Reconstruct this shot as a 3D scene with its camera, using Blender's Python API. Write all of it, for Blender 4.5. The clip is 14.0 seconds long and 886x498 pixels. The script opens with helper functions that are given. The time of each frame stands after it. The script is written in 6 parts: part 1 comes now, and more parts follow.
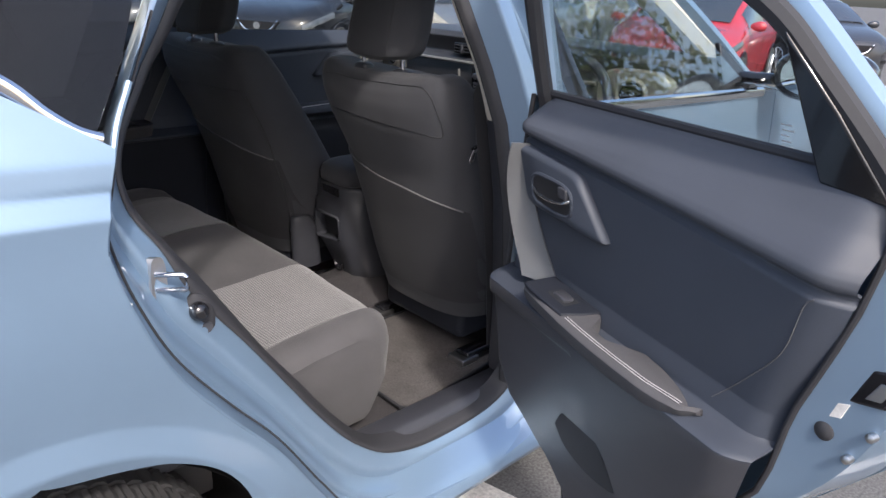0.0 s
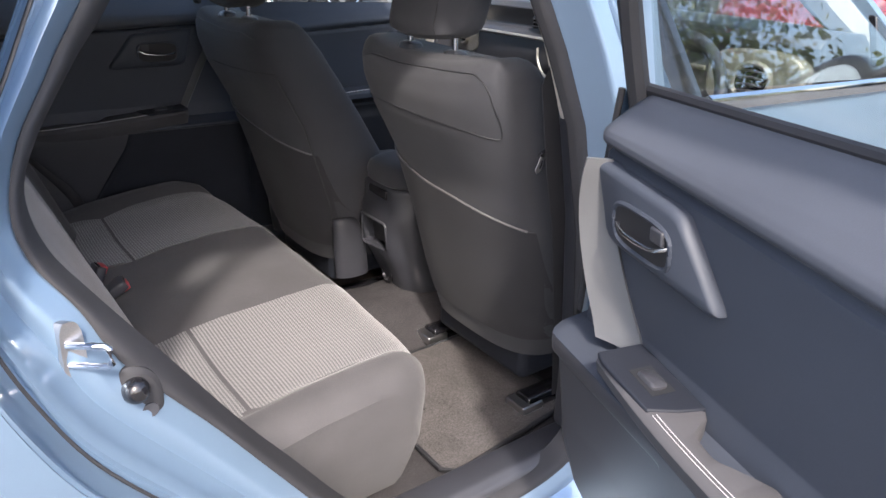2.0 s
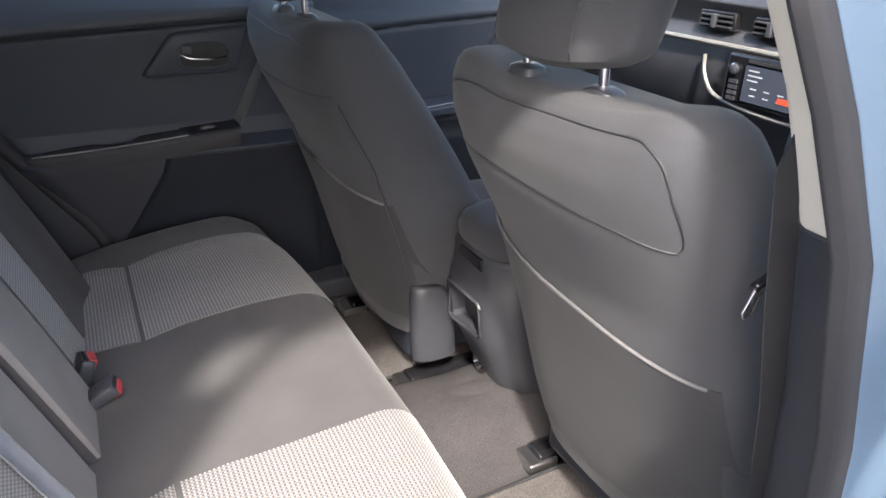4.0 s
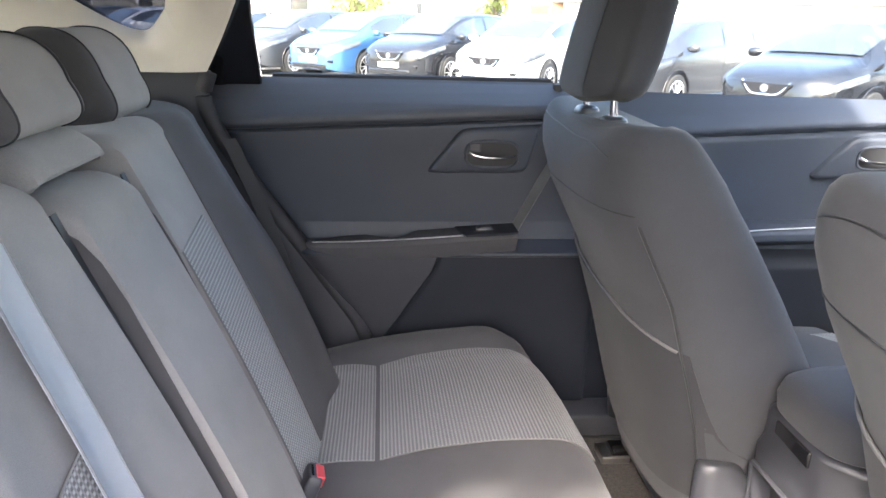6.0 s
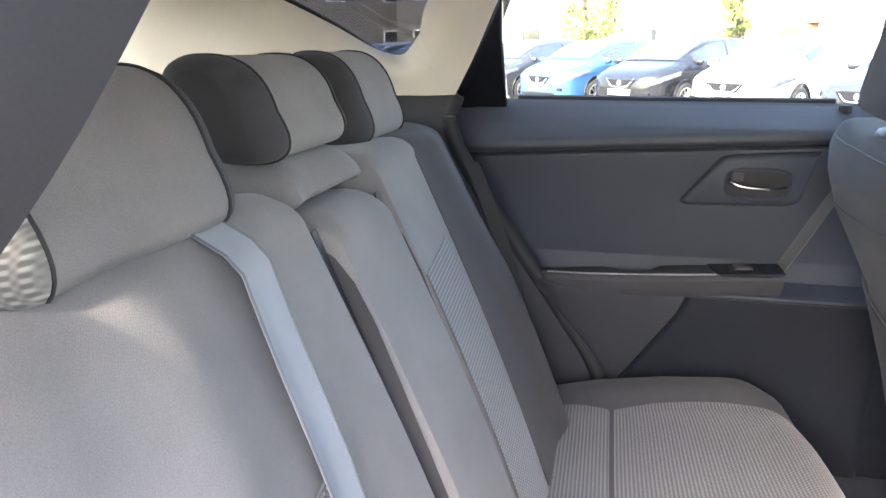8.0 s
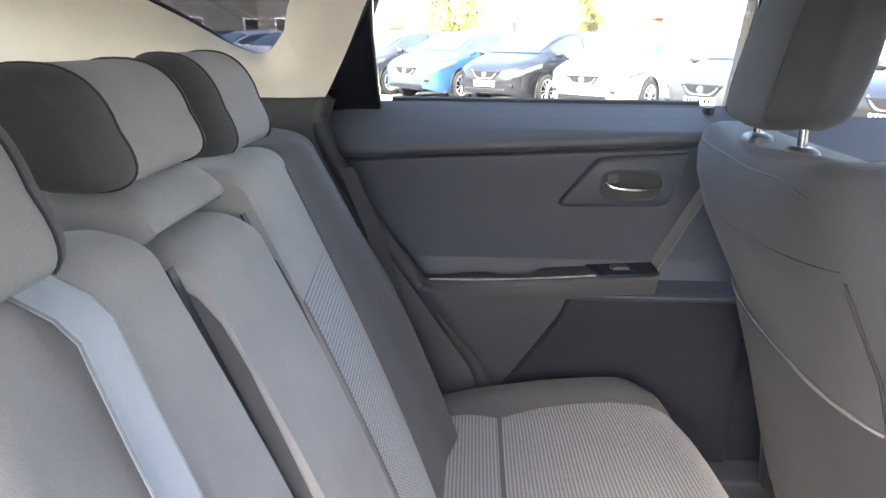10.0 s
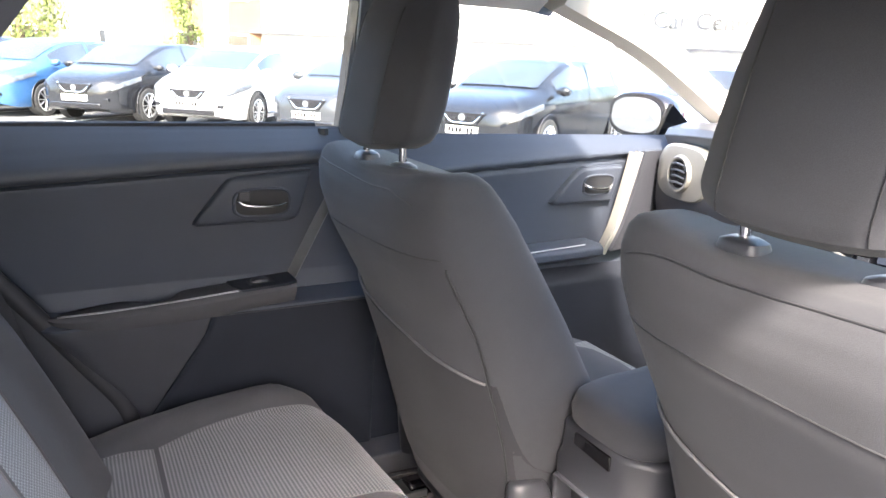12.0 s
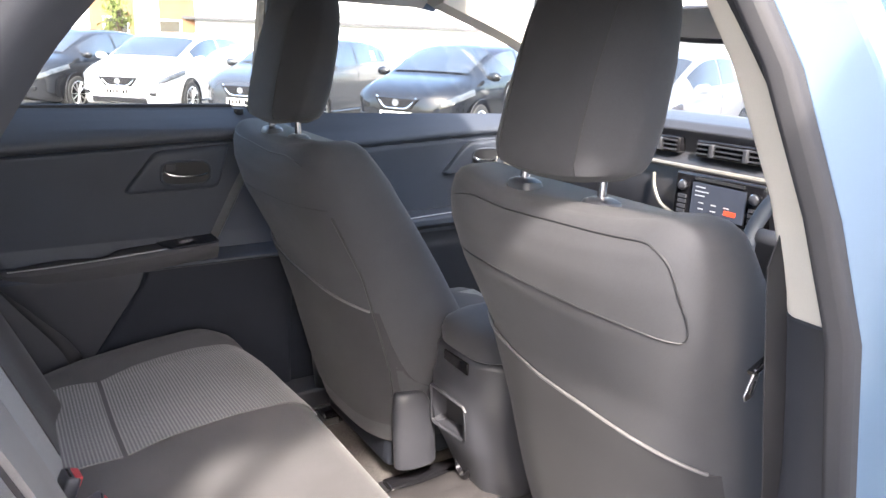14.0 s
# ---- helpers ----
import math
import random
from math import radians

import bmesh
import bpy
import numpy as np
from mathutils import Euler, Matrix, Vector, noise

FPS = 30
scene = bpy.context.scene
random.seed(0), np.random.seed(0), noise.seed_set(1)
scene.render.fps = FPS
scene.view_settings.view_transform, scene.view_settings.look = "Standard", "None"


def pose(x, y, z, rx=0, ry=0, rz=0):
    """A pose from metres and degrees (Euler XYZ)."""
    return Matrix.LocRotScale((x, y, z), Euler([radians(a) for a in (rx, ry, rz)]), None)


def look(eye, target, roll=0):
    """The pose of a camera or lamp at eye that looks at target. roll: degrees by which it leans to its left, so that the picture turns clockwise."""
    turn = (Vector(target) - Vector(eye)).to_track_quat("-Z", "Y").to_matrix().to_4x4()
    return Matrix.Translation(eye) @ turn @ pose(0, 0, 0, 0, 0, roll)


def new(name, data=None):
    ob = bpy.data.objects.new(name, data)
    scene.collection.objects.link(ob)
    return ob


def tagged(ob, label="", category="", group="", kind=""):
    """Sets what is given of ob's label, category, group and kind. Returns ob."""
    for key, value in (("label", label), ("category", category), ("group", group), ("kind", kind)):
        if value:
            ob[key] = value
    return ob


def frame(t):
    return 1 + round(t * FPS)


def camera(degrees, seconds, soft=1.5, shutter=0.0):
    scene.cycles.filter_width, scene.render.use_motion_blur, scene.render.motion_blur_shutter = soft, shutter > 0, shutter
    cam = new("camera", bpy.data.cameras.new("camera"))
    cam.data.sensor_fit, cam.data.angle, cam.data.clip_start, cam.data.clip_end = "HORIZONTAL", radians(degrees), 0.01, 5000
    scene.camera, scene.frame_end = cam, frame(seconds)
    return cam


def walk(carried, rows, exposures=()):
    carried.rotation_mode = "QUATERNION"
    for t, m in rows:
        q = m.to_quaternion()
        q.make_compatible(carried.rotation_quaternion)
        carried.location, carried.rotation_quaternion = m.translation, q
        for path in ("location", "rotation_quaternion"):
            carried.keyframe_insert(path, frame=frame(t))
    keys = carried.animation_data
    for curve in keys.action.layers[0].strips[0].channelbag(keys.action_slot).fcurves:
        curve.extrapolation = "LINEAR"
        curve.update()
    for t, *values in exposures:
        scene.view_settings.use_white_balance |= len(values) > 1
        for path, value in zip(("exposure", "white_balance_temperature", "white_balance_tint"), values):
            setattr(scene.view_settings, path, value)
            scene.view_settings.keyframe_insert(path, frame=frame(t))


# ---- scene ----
cam = camera(64.2, 14.0)
PATH = [
    (0, (-1.145, -1.772, 1.267), (0.167, -0.44, 0.558), 3.2),
    (0.5, (-1.134, -1.759, 1.259), (0.173, -0.416, 0.559), 3.5),
    (1, (-1.04, -1.7, 1.254), (0.216, -0.326, 0.524), 3.1),
    (1.5, (-0.922, -1.622, 1.252), (0.255, -0.196, 0.49), 2.6),
    (2, (-0.846, -1.541, 1.24), (0.265, -0.074, 0.458), 2.4),
    (4.3, (-0.495, -0.981, 1.222), (0.286, 0.654, 0.376), 1.7),
    (4.5, (-0.485, -0.937, 1.202), (0.247, 0.733, 0.38), 1.7),
    (5, (-0.477, -0.881, 1.204), (0.081, 0.876, 0.427), 1.8),
    (5.5, (-0.466, -0.855, 1.216), (-0.127, 0.989, 0.52), 1.6),
    (6, (-0.487, -0.821, 1.196), (-0.312, 1.075, 0.584), 1.7),
    (6.5, (-0.498, -0.798, 1.18), (-0.534, 1.112, 0.59), 1.3),
    (7, (-0.511, -0.779, 1.177), (-0.757, 1.122, 0.607), 0.5),
    (7.5, (-0.523, -0.766, 1.178), (-0.913, 1.117, 0.627), -0.2),
    (7.7, (-0.529, -0.758, 1.176), (-0.961, 1.117, 0.631), -0.1),
    (10, (-0.558, -0.674, 1.194), (-0.633, 1.241, 0.624), 0.7),
    (10.5, (-0.578, -0.67, 1.201), (-0.3, 1.234, 0.656), 2.0),
    (11, (-0.596, -0.687, 1.207), (-0.029, 1.158, 0.683), 2.3),
    (11.5, (-0.617, -0.707, 1.218), (0.187, 1.05, 0.703), 3.2),
    (12, (-0.602, -0.749, 1.218), (0.325, 0.95, 0.712), 2.6),
    (12.5, (-0.575, -0.828, 1.223), (0.425, 0.825, 0.703), 1.5),
    (13, (-0.586, -0.917, 1.227), (0.45, 0.706, 0.686), 1.4),
    (13.5, (-0.626, -1.012, 1.229), (0.418, 0.605, 0.685), 1.9),
    (14, (-0.646, -1.061, 1.23), (0.411, 0.55, 0.695), 2.5),
]
walk(cam, [(t, look(eye, target, roll)) for t, eye, target, roll in PATH],
     [(0.0, 1.2, 6250, 13), (2.2, 2.03, 6400, 14), (4.3, 3.15, 6500, 11), (5.0, 3.8, 6550, 11), (7.5, 4.08, 6750, 12), (10.0, 4.28, 6750, 12), (11.0, 4.1, 6650, 12), (12.5, 3.7, 6650, 13), (14.0, 3.35, 6600, 13)])

# ---- world and sun ----
GROUND = -0.10
SUN_TRAVEL = Vector((0.42, 0.87, -1.0)).normalized()
world = bpy.data.worlds.new("sky")
scene.world = world
world.use_nodes = True
wn = world.node_tree
sky = wn.nodes.new("ShaderNodeTexSky")
sky.sky_type, sky.sun_disc = "NISHITA", False
sky.sun_elevation = math.asin(-SUN_TRAVEL.z)
sky.sun_rotation = math.atan2(-SUN_TRAVEL.x, -SUN_TRAVEL.y)
sky.dust_density, sky.air_density = 4.0, 1.0
wn.links.new(sky.outputs[0], wn.nodes["Background"].inputs[0])
wn.nodes["Background"].inputs[1].default_value = 0.15
sun = new("sun", bpy.data.lights.new("sun", "SUN"))
sun.data.energy, sun.data.angle, sun.data.color = 1.8, radians(3.5), (1.0, 0.92, 0.82)
sun.matrix_world = look((0, 0, 20), Vector((0, 0, 20)) + SUN_TRAVEL)

# ---- materials ----


def node_mat(name, base, rough=0.6, metal=0.0, coat=0.0, grain=0.0, grain_scale=900.0, bump=0.0, blot=0.0, blot_scale=9.0, sheen=0.0, spec=0.5):
    m = bpy.data.materials.new(name)
    m.use_nodes = True
    nt = m.node_tree
    b = nt.nodes["Principled BSDF"]
    b.inputs["Base Color"].default_value = (*base, 1)
    b.inputs["Roughness"].default_value = rough
    b.inputs["Metallic"].default_value = metal
    b.inputs["Coat Weight"].default_value = coat
    b.inputs["Coat Roughness"].default_value = 0.04
    b.inputs["Sheen Weight"].default_value = sheen
    b.inputs["Specular IOR Level"].default_value = spec
    tc = nt.nodes.new("ShaderNodeTexCoord")
    n1 = nt.nodes.new("ShaderNodeTexNoise")
    n1.inputs["Scale"].default_value, n1.inputs["Detail"].default_value = grain_scale, 3
    n2 = nt.nodes.new("ShaderNodeTexNoise")
    n2.inputs["Scale"].default_value, n2.inputs["Detail"].default_value = blot_scale, 4
    for n in (n1, n2):
        nt.links.new(tc.outputs["Object"], n.inputs["Vector"])
    last = None
    for n, amount in ((n1, grain), (n2, blot)):
        if not amount:
            continue
        ramp = nt.nodes.new("ShaderNodeMapRange")
        ramp.inputs["From Min"].default_value, ramp.inputs["From Max"].default_value = 0.25, 0.75
        ramp.inputs["To Min"].default_value, ramp.inputs["To Max"].default_value = 1 - amount, 1 + amount
        nt.links.new(n.outputs["Fac"], ramp.inputs["Value"])
        mul = nt.nodes.new("ShaderNodeVectorMath")
        mul.operation = "SCALE"
        if last is None:
            mul.inputs[0].default_value = base
        else:
            nt.links.new(last, mul.inputs[0])
        nt.links.new(ramp.outputs[0], mul.inputs["Scale"])
        last = mul.outputs[0]
    if last is not None:
        nt.links.new(last, b.inputs["Base Color"])
    if bump:
        bp = nt.nodes.new("ShaderNodeBump")
        bp.inputs["Strength"].default_value, bp.inputs["Distance"].default_value = bump, 0.001
        nt.links.new(n1.outputs["Fac"], bp.inputs["Height"])
        nt.links.new(bp.outputs[0], b.inputs["Normal"])
    return m


def weave_mat(name, dark, light, pitch, space="UV", axes=("Y", "X")):
    """Ribbed seat cloth: light beaded ribs on a dark ground."""
    m = node_mat(name, dark, 0.9, sheen=0.3)
    nt = m.node_tree
    b = nt.nodes["Principled BSDF"]
    tc = nt.nodes.new("ShaderNodeTexCoord")
    sep = nt.nodes.new("ShaderNodeSeparateXYZ")
    noise = nt.nodes.new("ShaderNodeTexNoise")
    noise.inputs["Scale"].default_value, noise.inputs["Detail"].default_value = 160.0, 2
    nt.links.new(tc.outputs[space], noise.inputs["Vector"])
    nt.links.new(tc.outputs[space], sep.inputs[0])

    def math_node(op, a, v):
        n = nt.nodes.new("ShaderNodeMath")
        n.operation = op
        for i, q in enumerate((a, v)):
            if isinstance(q, (int, float)):
                n.inputs[i].default_value = q
            else:
                nt.links.new(q, n.inputs[i])
        return n.outputs[0]
    rib = math_node("SINE", math_node("MULTIPLY", sep.outputs[axes[0]], 2 * math.pi / pitch), 0.0)
    bead = math_node("SINE", math_node("MULTIPLY", sep.outputs[axes[1]], 2 * math.pi / pitch), 0.0)
    both = math_node("ADD", math_node("MULTIPLY", rib, 0.42), math_node("MULTIPLY", math_node("MULTIPLY", rib, bead), 0.62))
    both = math_node("ADD", both, math_node("MULTIPLY", noise.outputs["Fac"], 0.5))
    ramp = nt.nodes.new("ShaderNodeMapRange")
    ramp.inputs["From Min"].default_value, ramp.inputs["From Max"].default_value = -0.15, 0.95
    nt.links.new(both, ramp.inputs["Value"])
    mix = nt.nodes.new("ShaderNodeMix")
    mix.data_type = "RGBA"
    mix.inputs["A"].default_value, mix.inputs["B"].default_value = (*dark, 1), (*light, 1)
    nt.links.new(ramp.outputs[0], mix.inputs["Factor"])
    nt.links.new(mix.outputs["Result"], b.inputs["Base Color"])
    bp = nt.nodes.new("ShaderNodeBump")
    bp.inputs["Strength"].default_value, bp.inputs["Distance"].default_value = 0.5, 0.0006
    nt.links.new(ramp.outputs[0], bp.inputs["Height"])
    nt.links.new(bp.outputs[0], b.inputs["Normal"])
    return m


def glass_mat(name, tint, mixing=0.9):
    """Thin window glass: mostly clear, with a mirror gloss at grazing angles."""
    m = bpy.data.materials.new(name)
    m.use_nodes = True
    nt = m.node_tree
    nt.nodes.remove(nt.nodes["Principled BSDF"])
    tr, gl, mx, fr, pw, mr = [nt.nodes.new("ShaderNode" + k) for k in ("BsdfTransparent", "BsdfGlossy", "MixShader", "LayerWeight", "Math", "MapRange")]
    tr.inputs[0].default_value = (*tint, 1)
    gl.inputs["Roughness"].default_value = 0.01
    pw.operation, pw.inputs[1].default_value = "POWER", 2.3
    mr.inputs["To Min"].default_value, mr.inputs["To Max"].default_value = 0.03, 0.90
    nt.links.new(fr.outputs["Facing"], pw.inputs[0])
    nt.links.new(pw.outputs[0], mr.inputs["Value"])
    nt.links.new(mr.outputs[0], mx.inputs[0])
    nt.links.new(tr.outputs[0], mx.inputs[1])
    nt.links.new(gl.outputs[0], mx.inputs[2])
    nt.links.new(mx.outputs[0], nt.nodes["Material Output"].inputs[0])
    return m


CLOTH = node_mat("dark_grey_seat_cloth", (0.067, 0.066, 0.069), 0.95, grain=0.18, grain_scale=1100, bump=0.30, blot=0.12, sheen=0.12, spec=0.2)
# lighter copy of the bench cloth, standing for light on backs and headrests
LITCLOTH = node_mat("seat_cloth_lit_copy", (0.220, 0.205, 0.197), 0.95, grain=0.16, grain_scale=1100, bump=0.30, blot=0.12, sheen=0.12, spec=0.2)
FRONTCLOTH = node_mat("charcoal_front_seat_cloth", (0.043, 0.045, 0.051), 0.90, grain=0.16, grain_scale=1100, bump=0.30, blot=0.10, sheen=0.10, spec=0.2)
POCKETCLOTH = node_mat("black_map_pocket_cloth", (0.029, 0.030, 0.034), 0.92, grain=0.16, grain_scale=1200, bump=0.28, blot=0.10, sheen=0.08, spec=0.2)
DARKCLOTH = node_mat("near_black_seat_cloth", (0.070, 0.066, 0.067), 0.95, grain=0.14, grain_scale=1100, bump=0.30, blot=0.08, sheen=0.08, spec=0.2)
PIPING = node_mat("mid_grey_piping", (0.10, 0.10, 0.104), 0.6, grain=0.15, grain_scale=1800, blot=0.08)
WEAVE = weave_mat("dotted_seat_cloth", (0.054, 0.053, 0.055), (0.255, 0.253, 0.254), 0.0066)
RIBBED = weave_mat("ribbed_end_cloth", (0.16, 0.15, 0.135), (0.42, 0.40, 0.36), 0.0060, "Object", ("Z", "X"))
PADTOP = node_mat("soft_door_top_vinyl", (0.056, 0.063, 0.079), 0.52, grain=0.14, grain_scale=1500, bump=0.14, blot=0.10, blot_scale=5, spec=0.5)
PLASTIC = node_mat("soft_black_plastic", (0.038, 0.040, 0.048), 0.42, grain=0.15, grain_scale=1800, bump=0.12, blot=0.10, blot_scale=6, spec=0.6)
ARMPAD = node_mat("armrest_cloth", (0.066, 0.066, 0.072), 0.75, grain=0.14, grain_scale=1300, bump=0.16, blot=0.08, blot_scale=6, spec=0.3)
PADDED = node_mat("padded_door_vinyl", (0.040, 0.048, 0.065), 0.56, grain=0.14, grain_scale=1500, bump=0.14, blot=0.10, blot_scale=5, spec=0.45)
# shaded copy of the soft black plastic, also used on the black switch panel
TRIMSHADE = node_mat("black_trim_and_footwell_shade", (0.015, 0.018, 0.026), 0.60, grain=0.15, grain_scale=1600, bump=0.15, blot=0.1, spec=0.3)
RUBBER = node_mat("black_seal_rubber", (0.024, 0.0245, 0.028), 0.65, grain=0.1, blot=0.12, blot_scale=14)
CARPET = node_mat("charcoal_carpet", (0.046, 0.044, 0.046), 1.0, grain=0.45, grain_scale=500, bump=0.9, blot=0.18, blot_scale=12, spec=0.1)
BEIGE = node_mat("beige_pillar_trim", (0.72, 0.67, 0.585), 0.7, grain=0.04, bump=0.12, blot=0.05)
HEADLINER = node_mat("beige_headliner", (0.68, 0.665, 0.635), 0.95, grain=0.06, bump=0.3, blot=0.05)
PAINT = node_mat("light_blue_metallic_paint", (0.195, 0.285, 0.395), 0.33, metal=0.50, coat=1.0, grain=0.06, grain_scale=2500, blot=0.03)
SILVER = node_mat("satin_silver_trim", (0.27, 0.262, 0.24), 0.40, metal=0.45, grain=0.04, blot=0.05)
SATIN = node_mat("satin_grey_trim", (0.14, 0.145, 0.15), 0.36, metal=0.35, grain=0.04, blot=0.05)
SATINLEVER = node_mat("satin_chrome", (0.55, 0.56, 0.57), 0.25, metal=1.0, blot=0.04)
CHROME = node_mat("polished_chrome", (0.80, 0.80, 0.82), 0.10, metal=1.0, blot=0.03)
STEEL = node_mat("galvanised_steel", (0.50, 0.50, 0.50), 0.35, metal=1.0, grain=0.1, blot=0.1)
GLOSS = node_mat("gloss_black_plastic", (0.010, 0.010, 0.012), 0.12, coat=0.5, blot=0.1)
LINER = node_mat("black_arch_liner", (0.008, 0.008, 0.009), 0.9, blot=0.1, spec=0.1)
# dull black of seams and edges, also painted shade in hollows and gaps
RECESS = node_mat("dull_black_and_hollow_shade", (0.018, 0.019, 0.022), 0.6, blot=0.1)
STITCH = node_mat("pale_stitching", (0.45, 0.45, 0.46), 0.9, grain=0.3, grain_scale=2200)
BELTEDGE = node_mat("belt_edge_yarn", (0.16, 0.16, 0.165), 0.85, grain=0.25, grain_scale=2000)
BELT = node_mat("grey_seat_belt_webbing", (0.30, 0.315, 0.335), 0.5, grain=0.2, grain_scale=2600, bump=0.4, blot=0.05)
RED = node_mat("red_release_button", (0.50, 0.06, 0.065), 0.45, blot=0.05)
GLASS = glass_mat("clear_window_glass", (0.93, 0.96, 0.95))
DARKGLASS = glass_mat("tinted_window_glass", (0.22, 0.23, 0.25))
ASPHALT = node_mat("asphalt", (0.095, 0.094, 0.093), 0.92, grain=0.5, grain_scale=120, bump=0.8, blot=0.22, blot_scale=0.6)
LINE = node_mat("white_line_paint", (0.62, 0.60, 0.56), 0.85, grain=0.25, grain_scale=90, blot=0.2, blot_scale=8)
TYRE = node_mat("tyre_rubber", (0.030, 0.030, 0.031), 0.85, grain=0.2, grain_scale=200, bump=0.4, blot=0.2)
ALLOY = node_mat("alloy_wheel", (0.55, 0.55, 0.56), 0.3, metal=0.9, blot=0.08)
MIRROR = node_mat("mirror_glass", (0.68, 0.69, 0.70), 0.02, metal=1.0)

# ---- mesh helpers ----


def part(name, bm, mat, parent=None, label="", smooth=True, bevel=0.0):
    bmesh.ops.recalc_face_normals(bm, faces=bm.faces)
    me = bpy.data.meshes.new(name)
    bm.to_mesh(me)
    bm.free()
    me.materials.append(mat)
    if smooth:
        me.polygons.foreach_set("use_smooth", [True] * len(me.polygons))
        me.set_sharp_from_angle(angle=radians(40))
    ob = new(name, me)
    if parent is not None:
        ob.parent = parent
    if label:
        ob["label"] = label
    if bevel:
        mod = ob.modifiers.new("bevel", "BEVEL")
        mod.width, mod.segments, mod.limit_method, mod.angle_limit = bevel, 3, "ANGLE", radians(35)
    return ob


def thicken(bm, t):
    """Gives an open skin a thickness t along its normals."""
    bm.normal_update()
    faces = list(bm.faces)
    lay = bm.loops.layers.uv.active
    rim = [e for e in bm.edges if len(e.link_faces) == 1]
    low = {}
    for v in list(bm.verts):
        n = Vector((0, 0, 0))
        for f in v.link_faces:
            n += f.normal
        n = n.normalized() if n.length > 1e-9 else Vector((0, 0, 0))
        low[v] = bm.verts.new(v.co - n * t)
    for f in faces:
        g = bm.faces.new([low[v] for v in reversed(f.verts)])
        if lay:
            for a, b in zip(g.loops, reversed(list(f.loops))):
                a[lay].uv = b[lay].uv
    for e in rim:
        a, b = e.verts
        bm.faces.new((a, b, low[b], low[a]))


def thing(name, label, category, m=None, group="", kind=""):
    ob = new(name)
    ob.empty_display_size = 0.1
    if m is not None:
        ob.matrix_world = m
    return tagged(ob, label, category, group, kind)


def loft(rings, caps=True, closed=True, uv=False):
    """A skin over rings of equal length."""
    bm = bmesh.new()
    vs = [[bm.verts.new(p) for p in r] for r in rings]
    n = len(rings[0])
    lay = bm.loops.layers.uv.new("UVMap") if uv else None
    for i in range(len(vs) - 1):
        for j in range(n if closed else n - 1):
            k = (j + 1) % n
            f = bm.faces.new((vs[i][j], vs[i][k], vs[i + 1][k], vs[i + 1][j]))
    if caps and closed:
        bm.faces.new(vs[0][::-1])
        bm.faces.new(vs[-1])
    return bm


def sup(a, b, n, count=40):
    """A rounded-rectangle ring with half sides a and b."""
    out = []
    for i in range(count):
        t = 2 * math.pi * i / count
        c, s = math.cos(t), math.sin(t)
        out.append((a * math.copysign(abs(c) ** (2 / n), c), b * math.copysign(abs(s) ** (2 / n), s)))
    return out


def lerp_table(table, v):
    """Values of a table of (key, a, b, ...) at v, smoothly between rows."""
    keys = [r[0] for r in table]
    out = []
    for c in range(1, len(table[0])):
        out.append(float(np.interp(v, keys, [r[c] for r in table])))
    return out


def box(x0, x1, y0, y1, z0, z1):
    bm = bmesh.new()
    bmesh.ops.create_cube(bm, size=1.0, matrix=Matrix.LocRotScale(((x0 + x1) / 2, (y0 + y1) / 2, (z0 + z1) / 2), None, (abs(x1 - x0), abs(y1 - y0), abs(z1 - z0))))
    return bm


def curve_points(pts, n):
    """A smooth line of n points through pts (Catmull-Rom)."""
    p = [Vector(q) for q in pts]
    p = [2 * p[0] - p[1]] + p + [2 * p[-1] - p[-2]]
    out = []
    for i in range(n):
        u = i / (n - 1) * (len(p) - 3)
        k = min(int(u), len(p) - 4)
        t = u - k
        a, b, c, d = p[k:k + 4]
        out.append(0.5 * ((2 * b) + (c - a) * t + (2 * a - 5 * b + 4 * c - d) * t * t + (3 * b - a - 3 * c + d) * t ** 3))
    return out


def tube(pts, r, n=None, sides=8, flat=1.0, up=(0, 0, 1), closed=False):
    """A round or flattened bar along a line; flat scales it across 'up'."""
    line = curve_points(pts, n) if n else [Vector(p) for p in pts]
    rings = []
    for i, p in enumerate(line):
        t = (line[min(i + 1, len(line) - 1)] - line[max(i - 1, 0)])
        if closed:
            t = line[(i + 1) % len(line)] - line[i - 1]
        t.normalize()
        s = t.cross(Vector(up))
        if s.length < 1e-4:
            s = t.cross(Vector((1, 0.2, 0)))
        s.normalize()
        w = s.cross(t)
        rings.append([p + s * (r * math.cos(2 * math.pi * k / sides)) + w * (r * flat * math.sin(2 * math.pi * k / sides)) for k in range(sides)])
    if closed:
        rings.append(rings[0])
    bm = loft(rings, caps=not closed)
    if closed:
        bmesh.ops.remove_doubles(bm, verts=bm.verts, dist=1e-6)
    return bm


def sheet(f, nu, nv, thick, uvscale=None):
    """A grid f(u, v) -> point, given a thickness along its normals. UVs run in metres."""
    bm = bmesh.new()
    P = [[Vector(f(i / nu, j / nv)) for j in range(nv + 1)] for i in range(nu + 1)]
    vs = [[bm.verts.new(p) for p in row] for row in P]
    lay = bm.loops.layers.uv.new("UVMap")
    cu = [0.0]
    for i in range(nu):
        cu.append(cu[-1] + (P[i + 1][nv // 2] - P[i][nv // 2]).length)
    cv = [0.0]
    for j in range(nv):
        cv.append(cv[-1] + (P[nu // 2][j + 1] - P[nu // 2][j]).length)
    for i in range(nu):
        for j in range(nv):
            f4 = bm.faces.new((vs[i][j], vs[i + 1][j], vs[i + 1][j + 1], vs[i][j + 1]))
            for lp, (a, b) in zip(f4.loops, ((i, j), (i + 1, j), (i + 1, j + 1), (i, j + 1))):
                lp[lay].uv = (cu[a], cv[b])
    if thick:
        thicken(bm, thick)
    return bm


